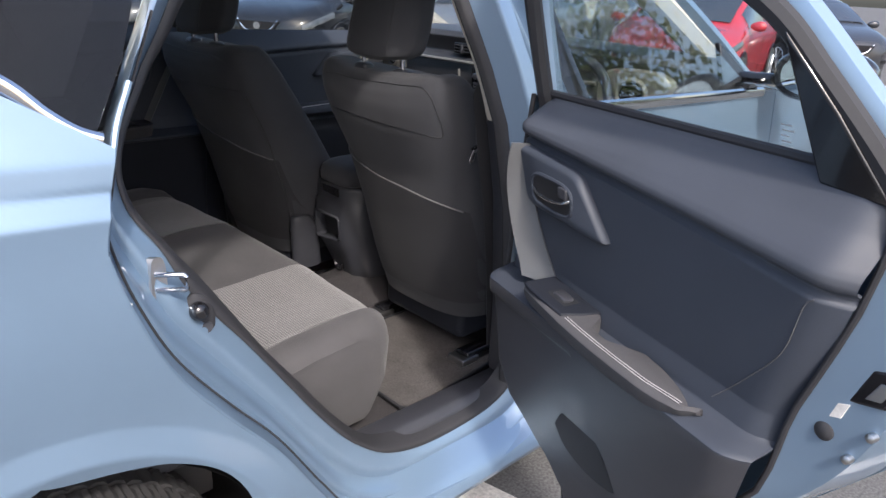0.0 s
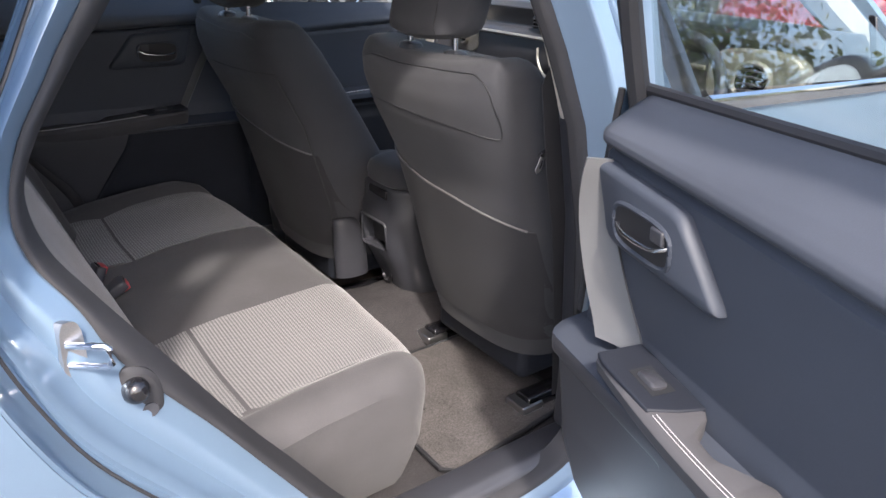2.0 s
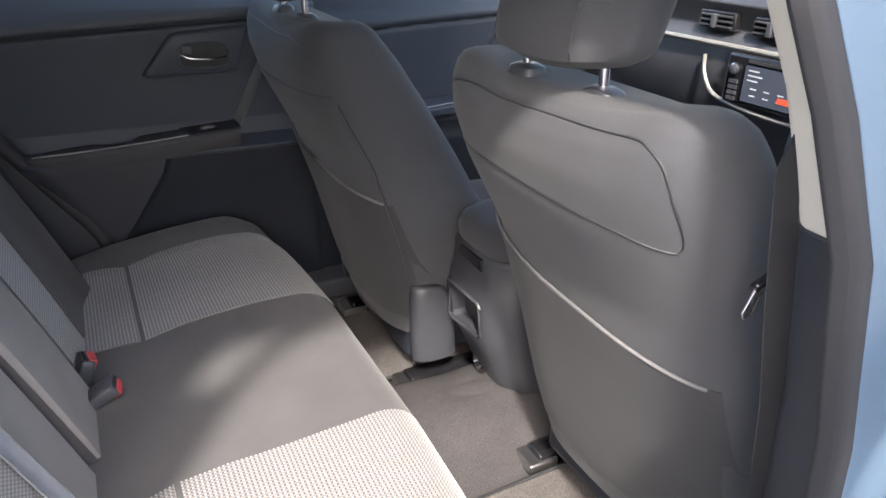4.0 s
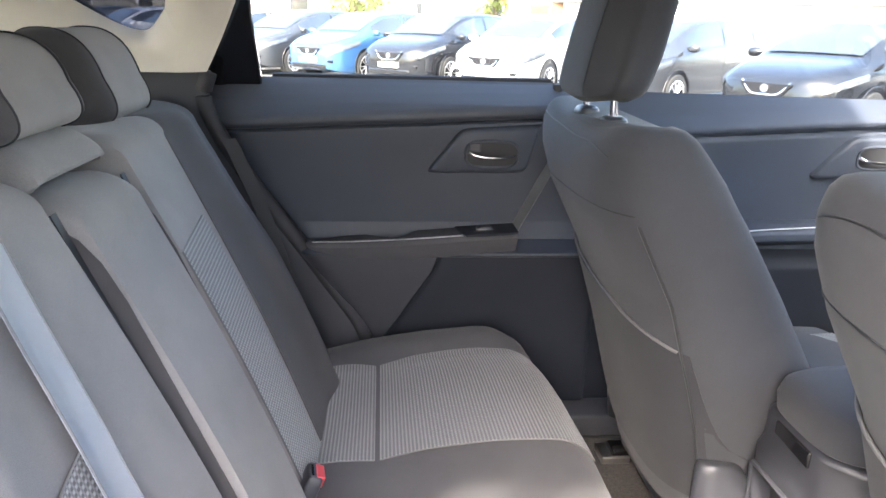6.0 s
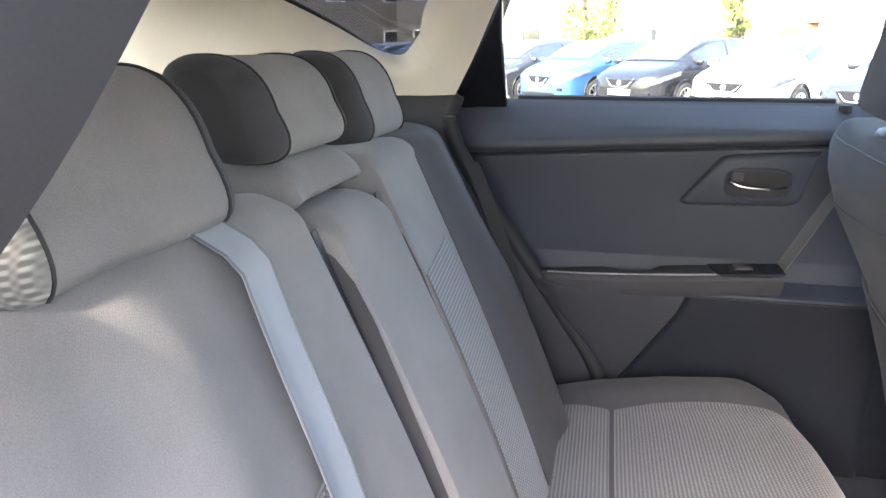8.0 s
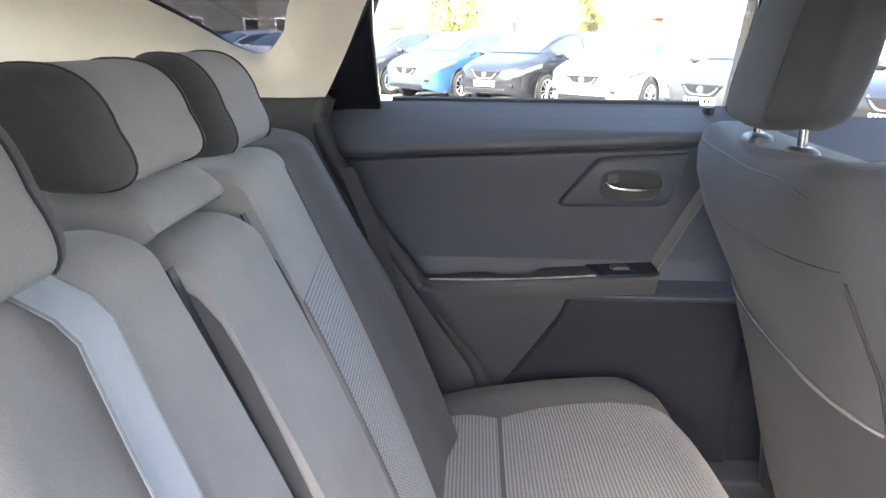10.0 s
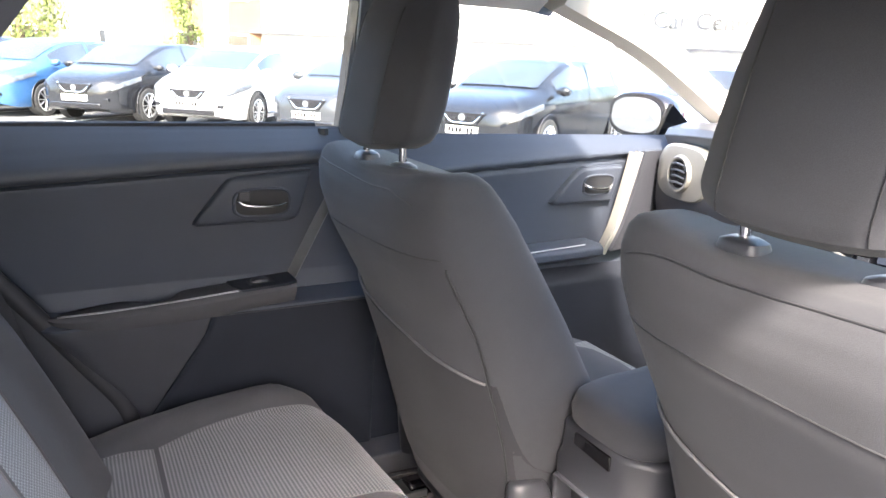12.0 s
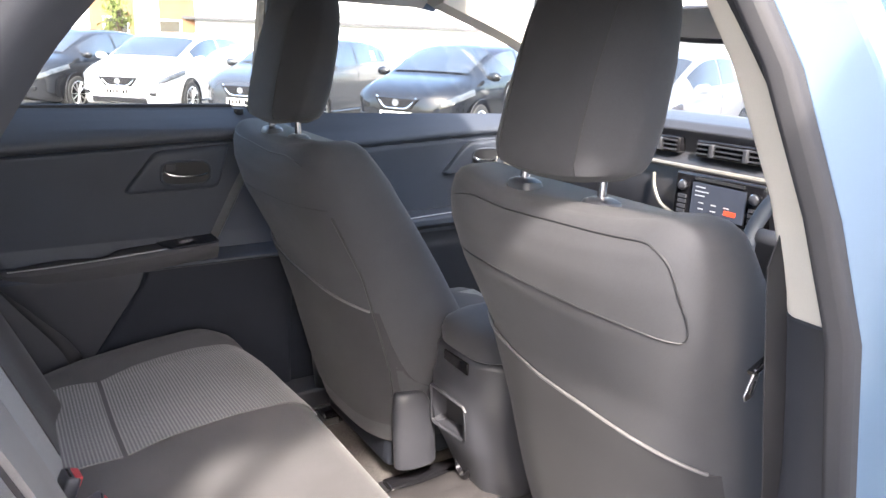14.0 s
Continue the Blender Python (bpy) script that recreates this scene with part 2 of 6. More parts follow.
def prism(outline, d0, d1, place, n=0):
    """A plate with the outline [(u, v)] between depths d0 and d1; place(u, v, d) gives the point."""
    if n:
        outline = [(p.x, p.y) for p in curve_points([(u, v, 0) for u, v in outline] + [(*outline[0], 0)], n)[:-1]]
    bm = bmesh.new()
    a = [bm.verts.new(place(u, v, d0)) for u, v in outline]
    b = [bm.verts.new(place(u, v, d1)) for u, v in outline]
    bm.faces.new(a[::-1])
    bm.faces.new(b)
    k = len(a)
    for i in range(k):
        bm.faces.new((a[i], a[(i + 1) % k], b[(i + 1) % k], b[i]))
    return bm


def strip(inner, outer, rows, f, thick=0.0):
    """A skin between two outlines of equal length, f(u, v) -> point; rows across it."""
    bm = bmesh.new()
    vs = []
    for k in range(rows + 1):
        t = k / rows
        vs.append([bm.verts.new(f(a[0] + (b[0] - a[0]) * t, a[1] + (b[1] - a[1]) * t, t)) for a, b in zip(inner, outer)])
    for k in range(rows):
        for i in range(len(inner) - 1):
            bm.faces.new((vs[k][i], vs[k][i + 1], vs[k + 1][i + 1], vs[k + 1][i]))
    if thick:
        thicken(bm, thick)
    return bm


def smooth2(pts, n):
    return [(p.x, p.y) for p in curve_points([(u, v, 0) for u, v in pts], n)]

# ---- ground ----
bm = bmesh.new()
bmesh.ops.create_grid(bm, x_segments=60, y_segments=60, size=400, matrix=Matrix.Translation((0, 0, GROUND)))
tagged(part("ground", bm, ASPHALT, None, smooth=False), "dark worn asphalt of a car sales yard", "ground", kind="structure")

# ---- car body ----


def lean(y, z):
    """Half width y of the body side, leaning in above the window line."""
    return y - max(0.0, z - 1.0) * 0.36


SHUT = [(-0.115, 1.413), (-0.324, 1.426), (-0.506, 1.412), (-0.626, 1.372), (-0.696, 1.302), (-0.748, 1.202), (-0.791, 1.122), (-0.832, 1.045), (-0.862, 0.939), (-0.859, 0.888), (-0.833, 0.803), (-0.787, 0.703), (-0.71, 0.597), (-0.62, 0.485), (-0.527, 0.338), (-0.456, 0.243), (-0.345, 0.183), (-0.167, 0.168), (0.035, 0.168), (0.175, 0.218), (0.22, 0.358), (0.22, 0.558), (0.195, 0.808), (0.15, 1.008), (0.085, 1.168), (0.025, 1.298), (-0.035, 1.378), (-0.115, 1.413)]
SEALO = [(-0.157, 1.384), (-0.324, 1.391), (-0.476, 1.377), (-0.566, 1.318), (-0.632, 1.251), (-0.686, 1.165), (-0.731, 1.098), (-0.772, 1.038), (-0.794, 0.973), (-0.786, 0.920), (-0.752, 0.862), (-0.716, 0.785), (-0.626, 0.665), (-0.546, 0.55), (-0.461, 0.43), (-0.386, 0.345), (-0.292, 0.28), (-0.163, 0.253), (0.015, 0.263), (0.11, 0.308), (0.160, 0.405), (0.160, 0.568), (0.130, 0.808), (0.082, 0.992), (0.020, 1.150), (-0.040, 1.270), (-0.094, 1.338), (-0.157, 1.384)]
SEALI = [(-0.175, 1.354), (-0.314, 1.361), (-0.444, 1.347), (-0.535, 1.296), (-0.601, 1.231), (-0.653, 1.154), (-0.704, 1.092), (-0.749, 1.032), (-0.774, 0.977), (-0.764, 0.917), (-0.726, 0.855), (-0.666, 0.767), (-0.576, 0.628), (-0.501, 0.525), (-0.421, 0.415), (-0.345, 0.334), (-0.272, 0.303), (-0.163, 0.283), (0.005, 0.29), (0.085, 0.328), (0.14, 0.418), (0.14, 0.568), (0.11, 0.808), (0.065, 0.983), (0.005, 1.138), (-0.055, 1.258), (-0.105, 1.323), (-0.175, 1.354)]
N_RING = 160
car = thing("hatchback_car", "light blue metallic hatchback with one rear door open", "car", pose(0, 0, 0))


def inboard(y, x, z):
    """How far the door seal sits in, more so by the rear pillar."""
    k = min(1.0, max(0.0, (-0.25 - x) / 0.3))
    deep = float(np.interp(z, [0.80, 0.95, 1.06, 1.12, 1.30, 1.42], [0.0, 0.035, 0.085, 0.120, 0.150, 0.165]))
    return y - deep * k - max(0.0, z - 1.0) * 0.36 * (1 - k)


def ring_skin(side, a, ya, b, yb, rows, swell=0.0, fa=None, fb=None):
    a2, b2 = smooth2(a, N_RING), smooth2(b, N_RING)
    fa, fb = fa or (lambda y, x, z: lean(y, z)), fb or (lambda y, x, z: lean(y, z))
    return strip(a2, b2, rows, lambda u, v, t: (u, side * (fa(ya, u, v) * (1 - t) + fb(yb, u, v) * t + swell * math.sin(math.pi * t)), v))


def belt_line(x):
    """Height of the window line along the car."""
    return float(np.interp(x, [-1.9, -1.27, -0.946, -0.915, -0.876, -0.837, -0.3, 1.2], [1.33, 1.25, 1.131, 1.099, 1.066, 1.050, 1.035, 1.0]))


def side_bulge(z):
    return 0.862 + 0.016 * math.exp(-((z - 0.80) / 0.16) ** 2) - 0.05 * max(0.0, (0.45 - z) / 0.35) ** 2 - max(0.0, z - 1.0) * 0.36


ARCH_X, ARCH_Z, ARCH_R = -0.985, 0.250, 0.362


def arch_point(a):
    return (ARCH_X + ARCH_R * math.cos(radians(a)), ARCH_Z + ARCH_R * math.sin(radians(a)))


def wing_y(x, z):
    d = math.hypot(x - ARCH_X, z - ARCH_Z)
    # a crease along the shoulder with a narrow upward-facing band over it
    ridge = float(np.interp(z - 0.966 + 0.04 * (x + 0.92), [-0.20, -0.10, -0.05, -0.02, 0.0, 0.030, 0.070, 0.11, 0.20, 0.40], [0.0, 0.0012, 0.0035, 0.006, 0.008, -0.007, 0.003, -0.002, -0.006, -0.003]))
    return side_bulge(z) + ridge + 0.012 * max(0.0, 1 - abs(d - ARCH_R - 0.012) / 0.045) - 0.10 * max(0.0, (-1.45 - x) / 0.4) ** 2


def quarter_patch(side, rear):
    """Rear wing: ahead of the wheel arch, and behind it."""
    mid = [(-1.0, 1.150), (-1.07, 1.00), (-1.08, 0.90), (-1.055, 0.80), (-1.01, 0.70)]
    f = lambda u, v, t: (u, side * wing_y(u, v), v)
    if not rear:
        front = smooth2(SHUT[7:16], 200)
        return strip(front, smooth2(mid + [arch_point(a) for a in (90, 62, 38, 0)], 200), 30, f, 0.004)
    return strip(smooth2(mid + [arch_point(a) for a in (90, 115, 138, 160, 182)], 200), smooth2([(-1.74, 1.32), (-1.82, 1.12), (-1.85, 0.97), (-1.86, 0.82), (-1.87, 0.68), (-1.87, 0.58), (-1.87, 0.48), (-1.87, 0.40), (-1.86, 0.33), (-1.84, 0.26)], 200), 24, f, 0.004)


def jamb_skin(side):
    """The painted step between the door gap and the seal."""
    a2, b2 = smooth2(SHUT, N_RING), smooth2(SEALO, N_RING)
    prof = [(0.0, 0.0), (0.06, 0.16), (0.14, 0.42), (0.20, 0.50), (0.26, 0.47), (0.31, 0.50), (0.37, 0.62), (0.45, 0.80), (0.53, 0.86), (0.60, 0.83), (0.68, 0.82), (0.78, 0.86), (0.90, 0.94), (1.0, 1.0)]
    bm = bmesh.new()
    vs = []
    for t, w in prof:
        row = []
        for (ax, az), (bx, bz) in zip(a2, b2):
            x, z = ax + (bx - ax) * t, az + (bz - az) * t
            ya = min(wing_y(ax, az), 0.868) - 0.004 if ax < -0.3 and az > 0.24 and az < 1.1 else lean(0.852, az)
            row.append(bm.verts.new((x, side * (ya * (1 - w) + inboard(0.775, bx, bz) * w), z)))
        vs.append(row)
    for k in range(len(prof) - 1):
        for i in range(len(a2) - 1):
            bm.faces.new((vs[k][i], vs[k][i + 1], vs[k + 1][i + 1], vs[k + 1][i]))
    return bm


for side, which in ((-1, "r"), (1, "l")):
    part("rear_wing", quarter_patch(side, False), PAINT, car)
    part("rear_corner", quarter_patch(side, True), PAINT, car)
    if side < 0:
        part("door_jamb", jamb_skin(side), PAINT, car, "light blue stepped door jamb")
        part("shut_edge", tube([(u, side * (wing_y(u, v) - 0.004), v) for u, v in smooth2(SHUT[6:17], 70)], 0.005, None, 8), PAINT, car)
        part("gap_seal", tube([(u, side * (lean(0.832, v)), v) for u, v in smooth2([(u + 0.017, v + 0.006) for u, v in SHUT[5:17]], 70)], 0.0022, None, 6), RUBBER, car, "thin dark seal in the door gap")
        part("door_seal", ring_skin(side, SEALO, 0.778, SEALI, 0.735, 8, 0.016, inboard, inboard), RUBBER, car, "black rubber door seal")
    # sill under the doors
    sill_rows = [(0.10, 0.80), (0.115, 0.845), (0.14, 0.858), (0.165, 0.852), (0.19, 0.83), (0.215, 0.80), (0.235, 0.778)]
    part("sill", loft([[(x, side * (y - 0.0), z) for z, y in sill_rows] for x in np.linspace(-0.60, 1.45, 30)], caps=False, closed=False), PAINT, car)
    # quarter window with its bright lower strip
    qx = [-0.842, -0.87, -0.9, -0.95, -1.05, -1.2, -1.4]
    low = [(x, belt_line(x) + 0.012) for x in qx]
    top = [(-1.42, 1.40), (-1.2, 1.395), (-1.0, 1.38), (-0.79, 1.34), (-0.725, 1.30), (-0.79, 1.15)]
    part("quarter_glass", prism(low + top, 0.0, 0.004, lambda u, v, d, s=side: (u, s * (lean(0.846, v) - d), v)), DARKGLASS, car, "dark tinted rear quarter window")
    part("window_strip", tube([(x, side * (lean(0.858, z)), z - 0.012) for x, z in low], 0.008, 40, flat=1.5), CHROME, car, "bright metal window strip")
    # roof side member
    part("roof_rail", loft([[(x, side * yy, zz) for yy, zz in ((0.70, 1.405 - dz), (0.685, 1.44 - dz), (0.64, 1.462 - dz), (0.60, 1.45 - dz), (0.62, 1.40 - dz), (0.66, 1.375 - dz))]
                            for x, dz in ((-1.75, 0.05), (-1.3, 0.015), (-0.8, 0.0), (-0.2, 0.0), (0.2, 0.012), (0.42, 0.04))]), PAINT, car)
    # front door skin, front wing
    def front_side(u, v, s=side):
        x = 0.245 + 0.93 * u
        z = 0.17 + (belt_line(x) - 0.17) * v
        return (x, s * side_bulge(z), z)
    part("front_door_skin", sheet(front_side, 24, 24, 0.004), PAINT, car)
    def wing(u, v, s=side):
        x = 1.18 + 0.95 * u
        z0 = 0.2 + max(0.0, 0.36 ** 2 - (x - 1.63) ** 2) ** 0.5
        z = z0 + (1.0 - 0.16 * u - z0) * v
        return (x, s * (side_bulge(z) - 0.14 * u ** 3), z)
    part("front_wing", sheet(wing, 40, 20, 0.004), PAINT, car)
    part("front_window", prism([(0.22, 1.035), (1.0, 1.01), (1.02, 1.03), (0.75, 1.20), (0.40, 1.38), (0.03, 1.40), (0.13, 1.15)] if side < 0 else [(-0.01, 1.035), (1.0, 1.01), (1.02, 1.03), (0.75, 1.20), (0.40, 1.38), (-0.01, 1.40)], 0.0, 0.004, lambda u, v, d, s=side: (u, s * (lean(0.840, v) - d), v)), GLASS, car).visible_shadow = False
    part("waist_strip", tube([(0.20, side * 0.864, 1.02), (0.6, side * 0.866, 1.012), (1.08, side * 0.862, 1.0)], 0.011, 20, flat=1.4), CHROME, car, "bright metal window strip")
    # windscreen pillar, trim inside and paint outside
    part("windscreen_pillar", tube([(1.27, side * 0.70, 1.02), (1.02, side * 0.675, 1.16), (0.72, side * 0.645, 1.305), (0.42, side * 0.62, 1.405)], 0.038, 24, flat=0.8), PAINT, car)
    part("pillar_trim", tube([(1.20, side * 0.67, 1.04), (0.99, side * 0.65, 1.145), (0.69, side * 0.625, 1.29), (0.39, side * 0.595, 1.385)], 0.050, 24, flat=0.9), BEIGE, car, "beige windscreen pillar trim")
    for mat, rows_ in ((PAINT, ((0.19, 0.845, 0.2), (0.215, 0.855, 0.5), (0.195, 0.855, 0.8), (0.155, 0.85, 1.0))), (GLOSS, ((0.155, 0.842, 1.0), (0.09, 0.782, 1.16), (0.0, 0.692, 1.40)) if side < 0 else ((-0.045, 0.842, 1.0), (-0.045, 0.782, 1.16), (-0.050, 0.692, 1.40)))):
        part("centre_pillar", loft([[(x + ox, side * (y + oy), z) for ox, oy in ((-0.005, 0.0), (0.0, -0.05), (0.075 if side < 0 else 0.035, -0.05), (0.085 if side < 0 else 0.040, 0.0), (0.02, 0.012))] for x, y, z in rows_]), mat, car)
# roof, bonnet, tail
part("roof_panel", sheet(lambda u, v: (0.42 - 2.15 * u, -0.64 + 1.28 * v, 1.462 + 0.02 * math.sin(math.pi * v) - 0.05 * max(0, u - 0.55) ** 2 / 0.2 - 0.045 * max(0, 0.12 - u) / 0.12), 24, 16, 0.012), PAINT, car)
part("headliner", sheet(lambda u, v: (0.36 - 1.95 * u, -0.62 + 1.24 * v, 1.40 + 0.03 * math.sin(math.pi * v) ** 0.6 - 0.06 * (2 * v - 1) ** 6 - 0.10 * max(0.0, u - 0.8) / 0.2), 24, 24, 0.01), HEADLINER, car, "beige fabric headliner")
part("bonnet", sheet(lambda u, v: (1.20 + 0.90 * u, -0.70 + 1.40 * v, 1.0 - 0.06 * u - 0.14 * u ** 3 + 0.03 * math.sin(math.pi * v)), 16, 16, 0.006), PAINT, car)
part("windscreen", sheet(lambda u, v: (1.24 - 0.88 * u, (-0.66 + 1.32 * v) * (1 - 0.1 * u), 1.0 + 0.42 * u + 0.015 * math.sin(math.pi * u)), 10, 8, 0.004), GLASS, car).visible_shadow = False
part("nose", loft([[(x, y, z) for y, z in [(b * w, c) for b, c in ((-1, 0.18), (-1.02, 0.45), (-0.96, 0.72), (0, h), (0.96, 0.72), (1.02, 0.45), (1, 0.18))]] for x, w, h in ((2.0, 0.74, 0.80), (2.12, 0.66, 0.74), (2.2, 0.5, 0.66))]), PAINT, car)
TG_OUT = [(0.60, 1.44), (0.0, 1.455), (-0.60, 1.44), (-0.68, 1.15), (-0.74, 0.85), (-0.78, 0.25), (0.0, 0.22), (0.78, 0.25), (0.74, 0.85), (0.68, 1.15), (0.60, 1.44)]
TG_IN = [(0.50, 1.36), (0.0, 1.37), (-0.50, 1.36), (-0.55, 1.22), (-0.57, 1.10), (-0.50, 1.055), (0.0, 1.04), (0.50, 1.055), (0.57, 1.10), (0.55, 1.22), (0.50, 1.36)]


def tail_x(z):
    return float(np.interp(z, [0.2, 0.6, 0.95, 1.2, 1.45], [-1.90, -1.94, -1.93, -1.87, -1.73]))


part("tailgate", strip(smooth2(TG_IN, 100), smooth2(TG_OUT, 100), 10, lambda y, z, t: (tail_x(z), y, z), 0.006), PAINT, car)
part("rear_window", prism(TG_IN[:-1], 0.0, 0.004, lambda y, z, d: (tail_x(z) + d, y, z)), GLASS, car, "rear window").visible_shadow = False
part("floor_pan", box(-1.85, 1.9, -0.78, 0.78, 0.08, 0.12), PLASTIC, car)


def wheel(x, y, s):
    w = part("wheel", loft([[(x + 0.205 * k * math.cos(a), y, 0.212 + 0.205 * k * math.sin(a)) for a in np.linspace(0, 2 * math.pi, 33)[:-1]] for k in (0.2, 0.6, 0.98)], caps=False), ALLOY, car, "alloy wheel")
    prof = [(0.205, -0.095), (0.25, -0.105), (0.295, -0.10), (0.309, -0.085), (0.312, -0.05), (0.312, -0.03), (0.304, -0.028), (0.304, -0.022), (0.312, -0.02), (0.312, 0.02), (0.304, 0.022), (0.304, 0.028), (0.312, 0.03), (0.312, 0.05), (0.309, 0.085), (0.25, 0.105), (0.205, 0.095)]
    rings = [[(x + (r - (0.006 if k % 4 == int(abs(d) * 60) % 4 and r > 0.307 else 0)) * math.cos(a), y + d * s, 0.212 + (r - (0.006 if k % 4 == int(abs(d) * 60) % 4 and r > 0.307 else 0)) * math.sin(a)) for k, a in enumerate(np.linspace(0, 2 * math.pi, 257)[:-1])] for r, d in prof]
    part("tyre", loft(rings, caps=False), TYRE, w, "black rubber tyre")


for wx in (-0.985, 1.63):
    for s in (-1, 1):
        wheel(wx, s * 0.755, s)
        part("arch_liner", loft([[(wx + r * math.cos(a), s * y, 0.250 + r * math.sin(a)) for a in np.linspace(-0.1, math.pi + 0.1, 25)] for r, y in ((0.357, 0.868), (0.350, 0.6))], caps=False, closed=False), LINER, car)

# cabin floor, inner sills, trims
part("carpet", sheet(lambda u, v: (-0.35 + 1.45 * u, -0.70 + 1.40 * v, 0.235 + 0.10 * math.exp(-((v - 0.5) / 0.10) ** 4) + 0.004 * math.sin(40 * u + 9 * v)), 40, 40, 0.01), CARPET, car, "charcoal carpet on the cabin floor")
FLOORMAT = node_mat("grey_mat_pile", (0.088, 0.083, 0.081), 1.0, grain=0.55, grain_scale=420, bump=1.0, blot=0.15, blot_scale=14, spec=0.1)
mat_low = lambda x, y: 0.235 + 0.10 * math.exp(-(((y + 0.70) / 1.40 - 0.5) / 0.10) ** 4)
for side in (-1, 1):
    fm = thing("floor_mat", "grey pile floor mat with bound edge on the cabin carpet", "floor mat", None, "rear floor mats")
    mat_edge = [(-0.13, 0.215), (0.255, 0.205), (0.275, 0.225), (0.275, 0.57), (0.25, 0.60), (-0.10, 0.645), (-0.13, 0.62)]
    part("mat_surface", prism(mat_edge, 0.006, 0.016, lambda x, y, d, s=side: (x, s * y, mat_low(x, s * y) + d)), FLOORMAT, fm, bevel=0.003)
    part("binding", tube([(x, side * y, mat_low(x, side * y) + 0.014) for x, y in mat_edge], 0.0055, None, 8, closed=True), RECESS, fm, "black bound edge")
for side in (-1, 1):
    part("sill_trim", loft([[(x, side * y, z) for y, z in ((0.76, 0.24), (0.755, 0.285), (0.735, 0.298), (0.70, 0.295), (0.665, 0.285), (0.655, 0.235))] for x in np.linspace(-0.36, 0.20, 14)]), PLASTIC, car, "black plastic sill trim", bevel=0.006)
    part("centre_pillar_trim", loft([[(x + a, side * (y + b), z) for a, b in (((-0.022, 0.030), (-0.020, -0.030), (-0.012, -0.042), (0.02, -0.044), (0.03, -0.03), (0.03, 0.03)) if side < 0 else ((-0.052, 0.006), (-0.054, -0.004), (-0.044, -0.012), (-0.012, -0.014), (-0.004, -0.006), (-0.002, 0.01)))]
                                     for x, y, z in (((0.085, 0.700, 0.97), (0.046, 0.680, 1.10), (-0.005, 0.650, 1.23), (-0.067, 0.597, 1.37)) if side < 0 else ((0.012, 0.745, 0.98), (0.010, 0.725, 1.10), (0.006, 0.69, 1.23), (0.0, 0.64, 1.37)))]), BEIGE if side < 0 else SATIN, car, "upper pillar trim", bevel=0.004)
    if side < 0:
        part("pillar_seal", loft([[(x + a, side * (y + b), z) for a, b in ((-0.040, 0.010), (-0.037, 0.020), (-0.030, 0.032), (0.0, 0.036), (0.02, 0.03), (0.01, 0.010))]
                              for x, y, z in ((0.122, 0.745, 0.30), (0.117, 0.74, 0.5), (0.087, 0.735, 0.78), (0.044, 0.725, 0.98), (0.003, 0.705, 1.10), (-0.048, 0.675, 1.23), (-0.11, 0.62, 1.37))]), RUBBER, car, "black rubber pillar seal", bevel=0.006)
    if side < 0:
        part("pillar_jamb", loft([[(x + a, side * (y + b), z) for a, b in ((-0.030, 0.030), (-0.015, 0.052), (0.005, 0.085), (0.05, 0.085), (0.05, 0.03))]
                              for x, y, z in ((0.135, 0.745, 0.30), (0.130, 0.74, 0.5), (0.100, 0.735, 0.78), (0.057, 0.725, 0.98), (0.016, 0.705, 1.10), (-0.035, 0.675, 1.23), (-0.10, 0.62, 1.37))]), PAINT, car, "light blue pillar jamb", bevel=0.006)
    base_cut = ((-0.024, 0.030), (-0.022, -0.032), (-0.012, -0.046), (0.02, -0.048), (0.032, -0.03), (0.032, 0.03)) if side < 0 else ((-0.060, 0.006), (-0.062, -0.002), (-0.050, -0.012), (-0.005, -0.014), (0.008, -0.006), (0.012, 0.012))
    base_line = ((0.150, 0.715, 0.30), (0.148, 0.712, 0.5), (0.122, 0.708, 0.78), (0.085, 0.700, 0.972)) if side < 0 else ((0.12, 0.745, 0.30), (0.115, 0.74, 0.5), (0.085, 0.735, 0.78), (0.043, 0.725, 0.978))
    # far base takes the darker copy: its shade is in the colour
    part("centre_pillar_base", loft([[(x + a, side * (y + b), z) for a, b in base_cut] for x, y, z in base_line]), PLASTIC if side < 0 else TRIMSHADE, car, "lower pillar trim, darkened for shade on the far side", bevel=0.004)

# ---- doors ----
def ease(a, b, v):
    """Smooth step from 0 at a to 1 at b."""
    w = min(1.0, max(0.0, (v - a) / (b - a)))
    return w * w * (3 - 2 * w)


S_REAR = [(0.20, 0.13), (0.35, 0.29), (0.45, 0.395), (0.524, 0.46), (0.708, 0.585), (0.803, 0.655), (0.957, 0.735), (1.03, 0.765), (1.08, 0.775)]
S_LINING = [(0.20, 0.27), (0.30, 0.36), (0.39, 0.43), (0.49, 0.525), (0.62, 0.618), (0.71, 0.638), (0.78, 0.647), (0.88, 0.675), (0.99, 0.702), (1.05, 0.71), (1.08, 0.71)]
S_SHELL = [(0.165, 0.29), (0.25, 0.37), (0.38, 0.48), (0.50, 0.575), (0.62, 0.66), (0.72, 0.73), (0.82, 0.775), (0.92, 0.795), (0.99, 0.79), (1.05, 0.775), (1.08, 0.765)]
D_PROF = [(0.20, -0.03), (0.26, 0.01), (0.40, 0.030), (0.55, 0.044), (0.64, 0.056), (0.69, 0.064), (0.704, 0.064), (0.712, 0.030), (0.718, 0.006), (0.76, 0.0), (0.968, 0.028), (0.974, 0.020), (0.979, 0.020), (0.984, 0.036), (0.990, 0.042), (0.997, 0.042), (1.004, 0.038), (1.02, 0.024), (1.04, 0.005), (1.06, -0.016), (1.070, -0.028), (1.072, -0.031)]


def door_groove(s):
    """How far the trim line rises towards the hinge."""
    return 0.0265 - 0.052 * s


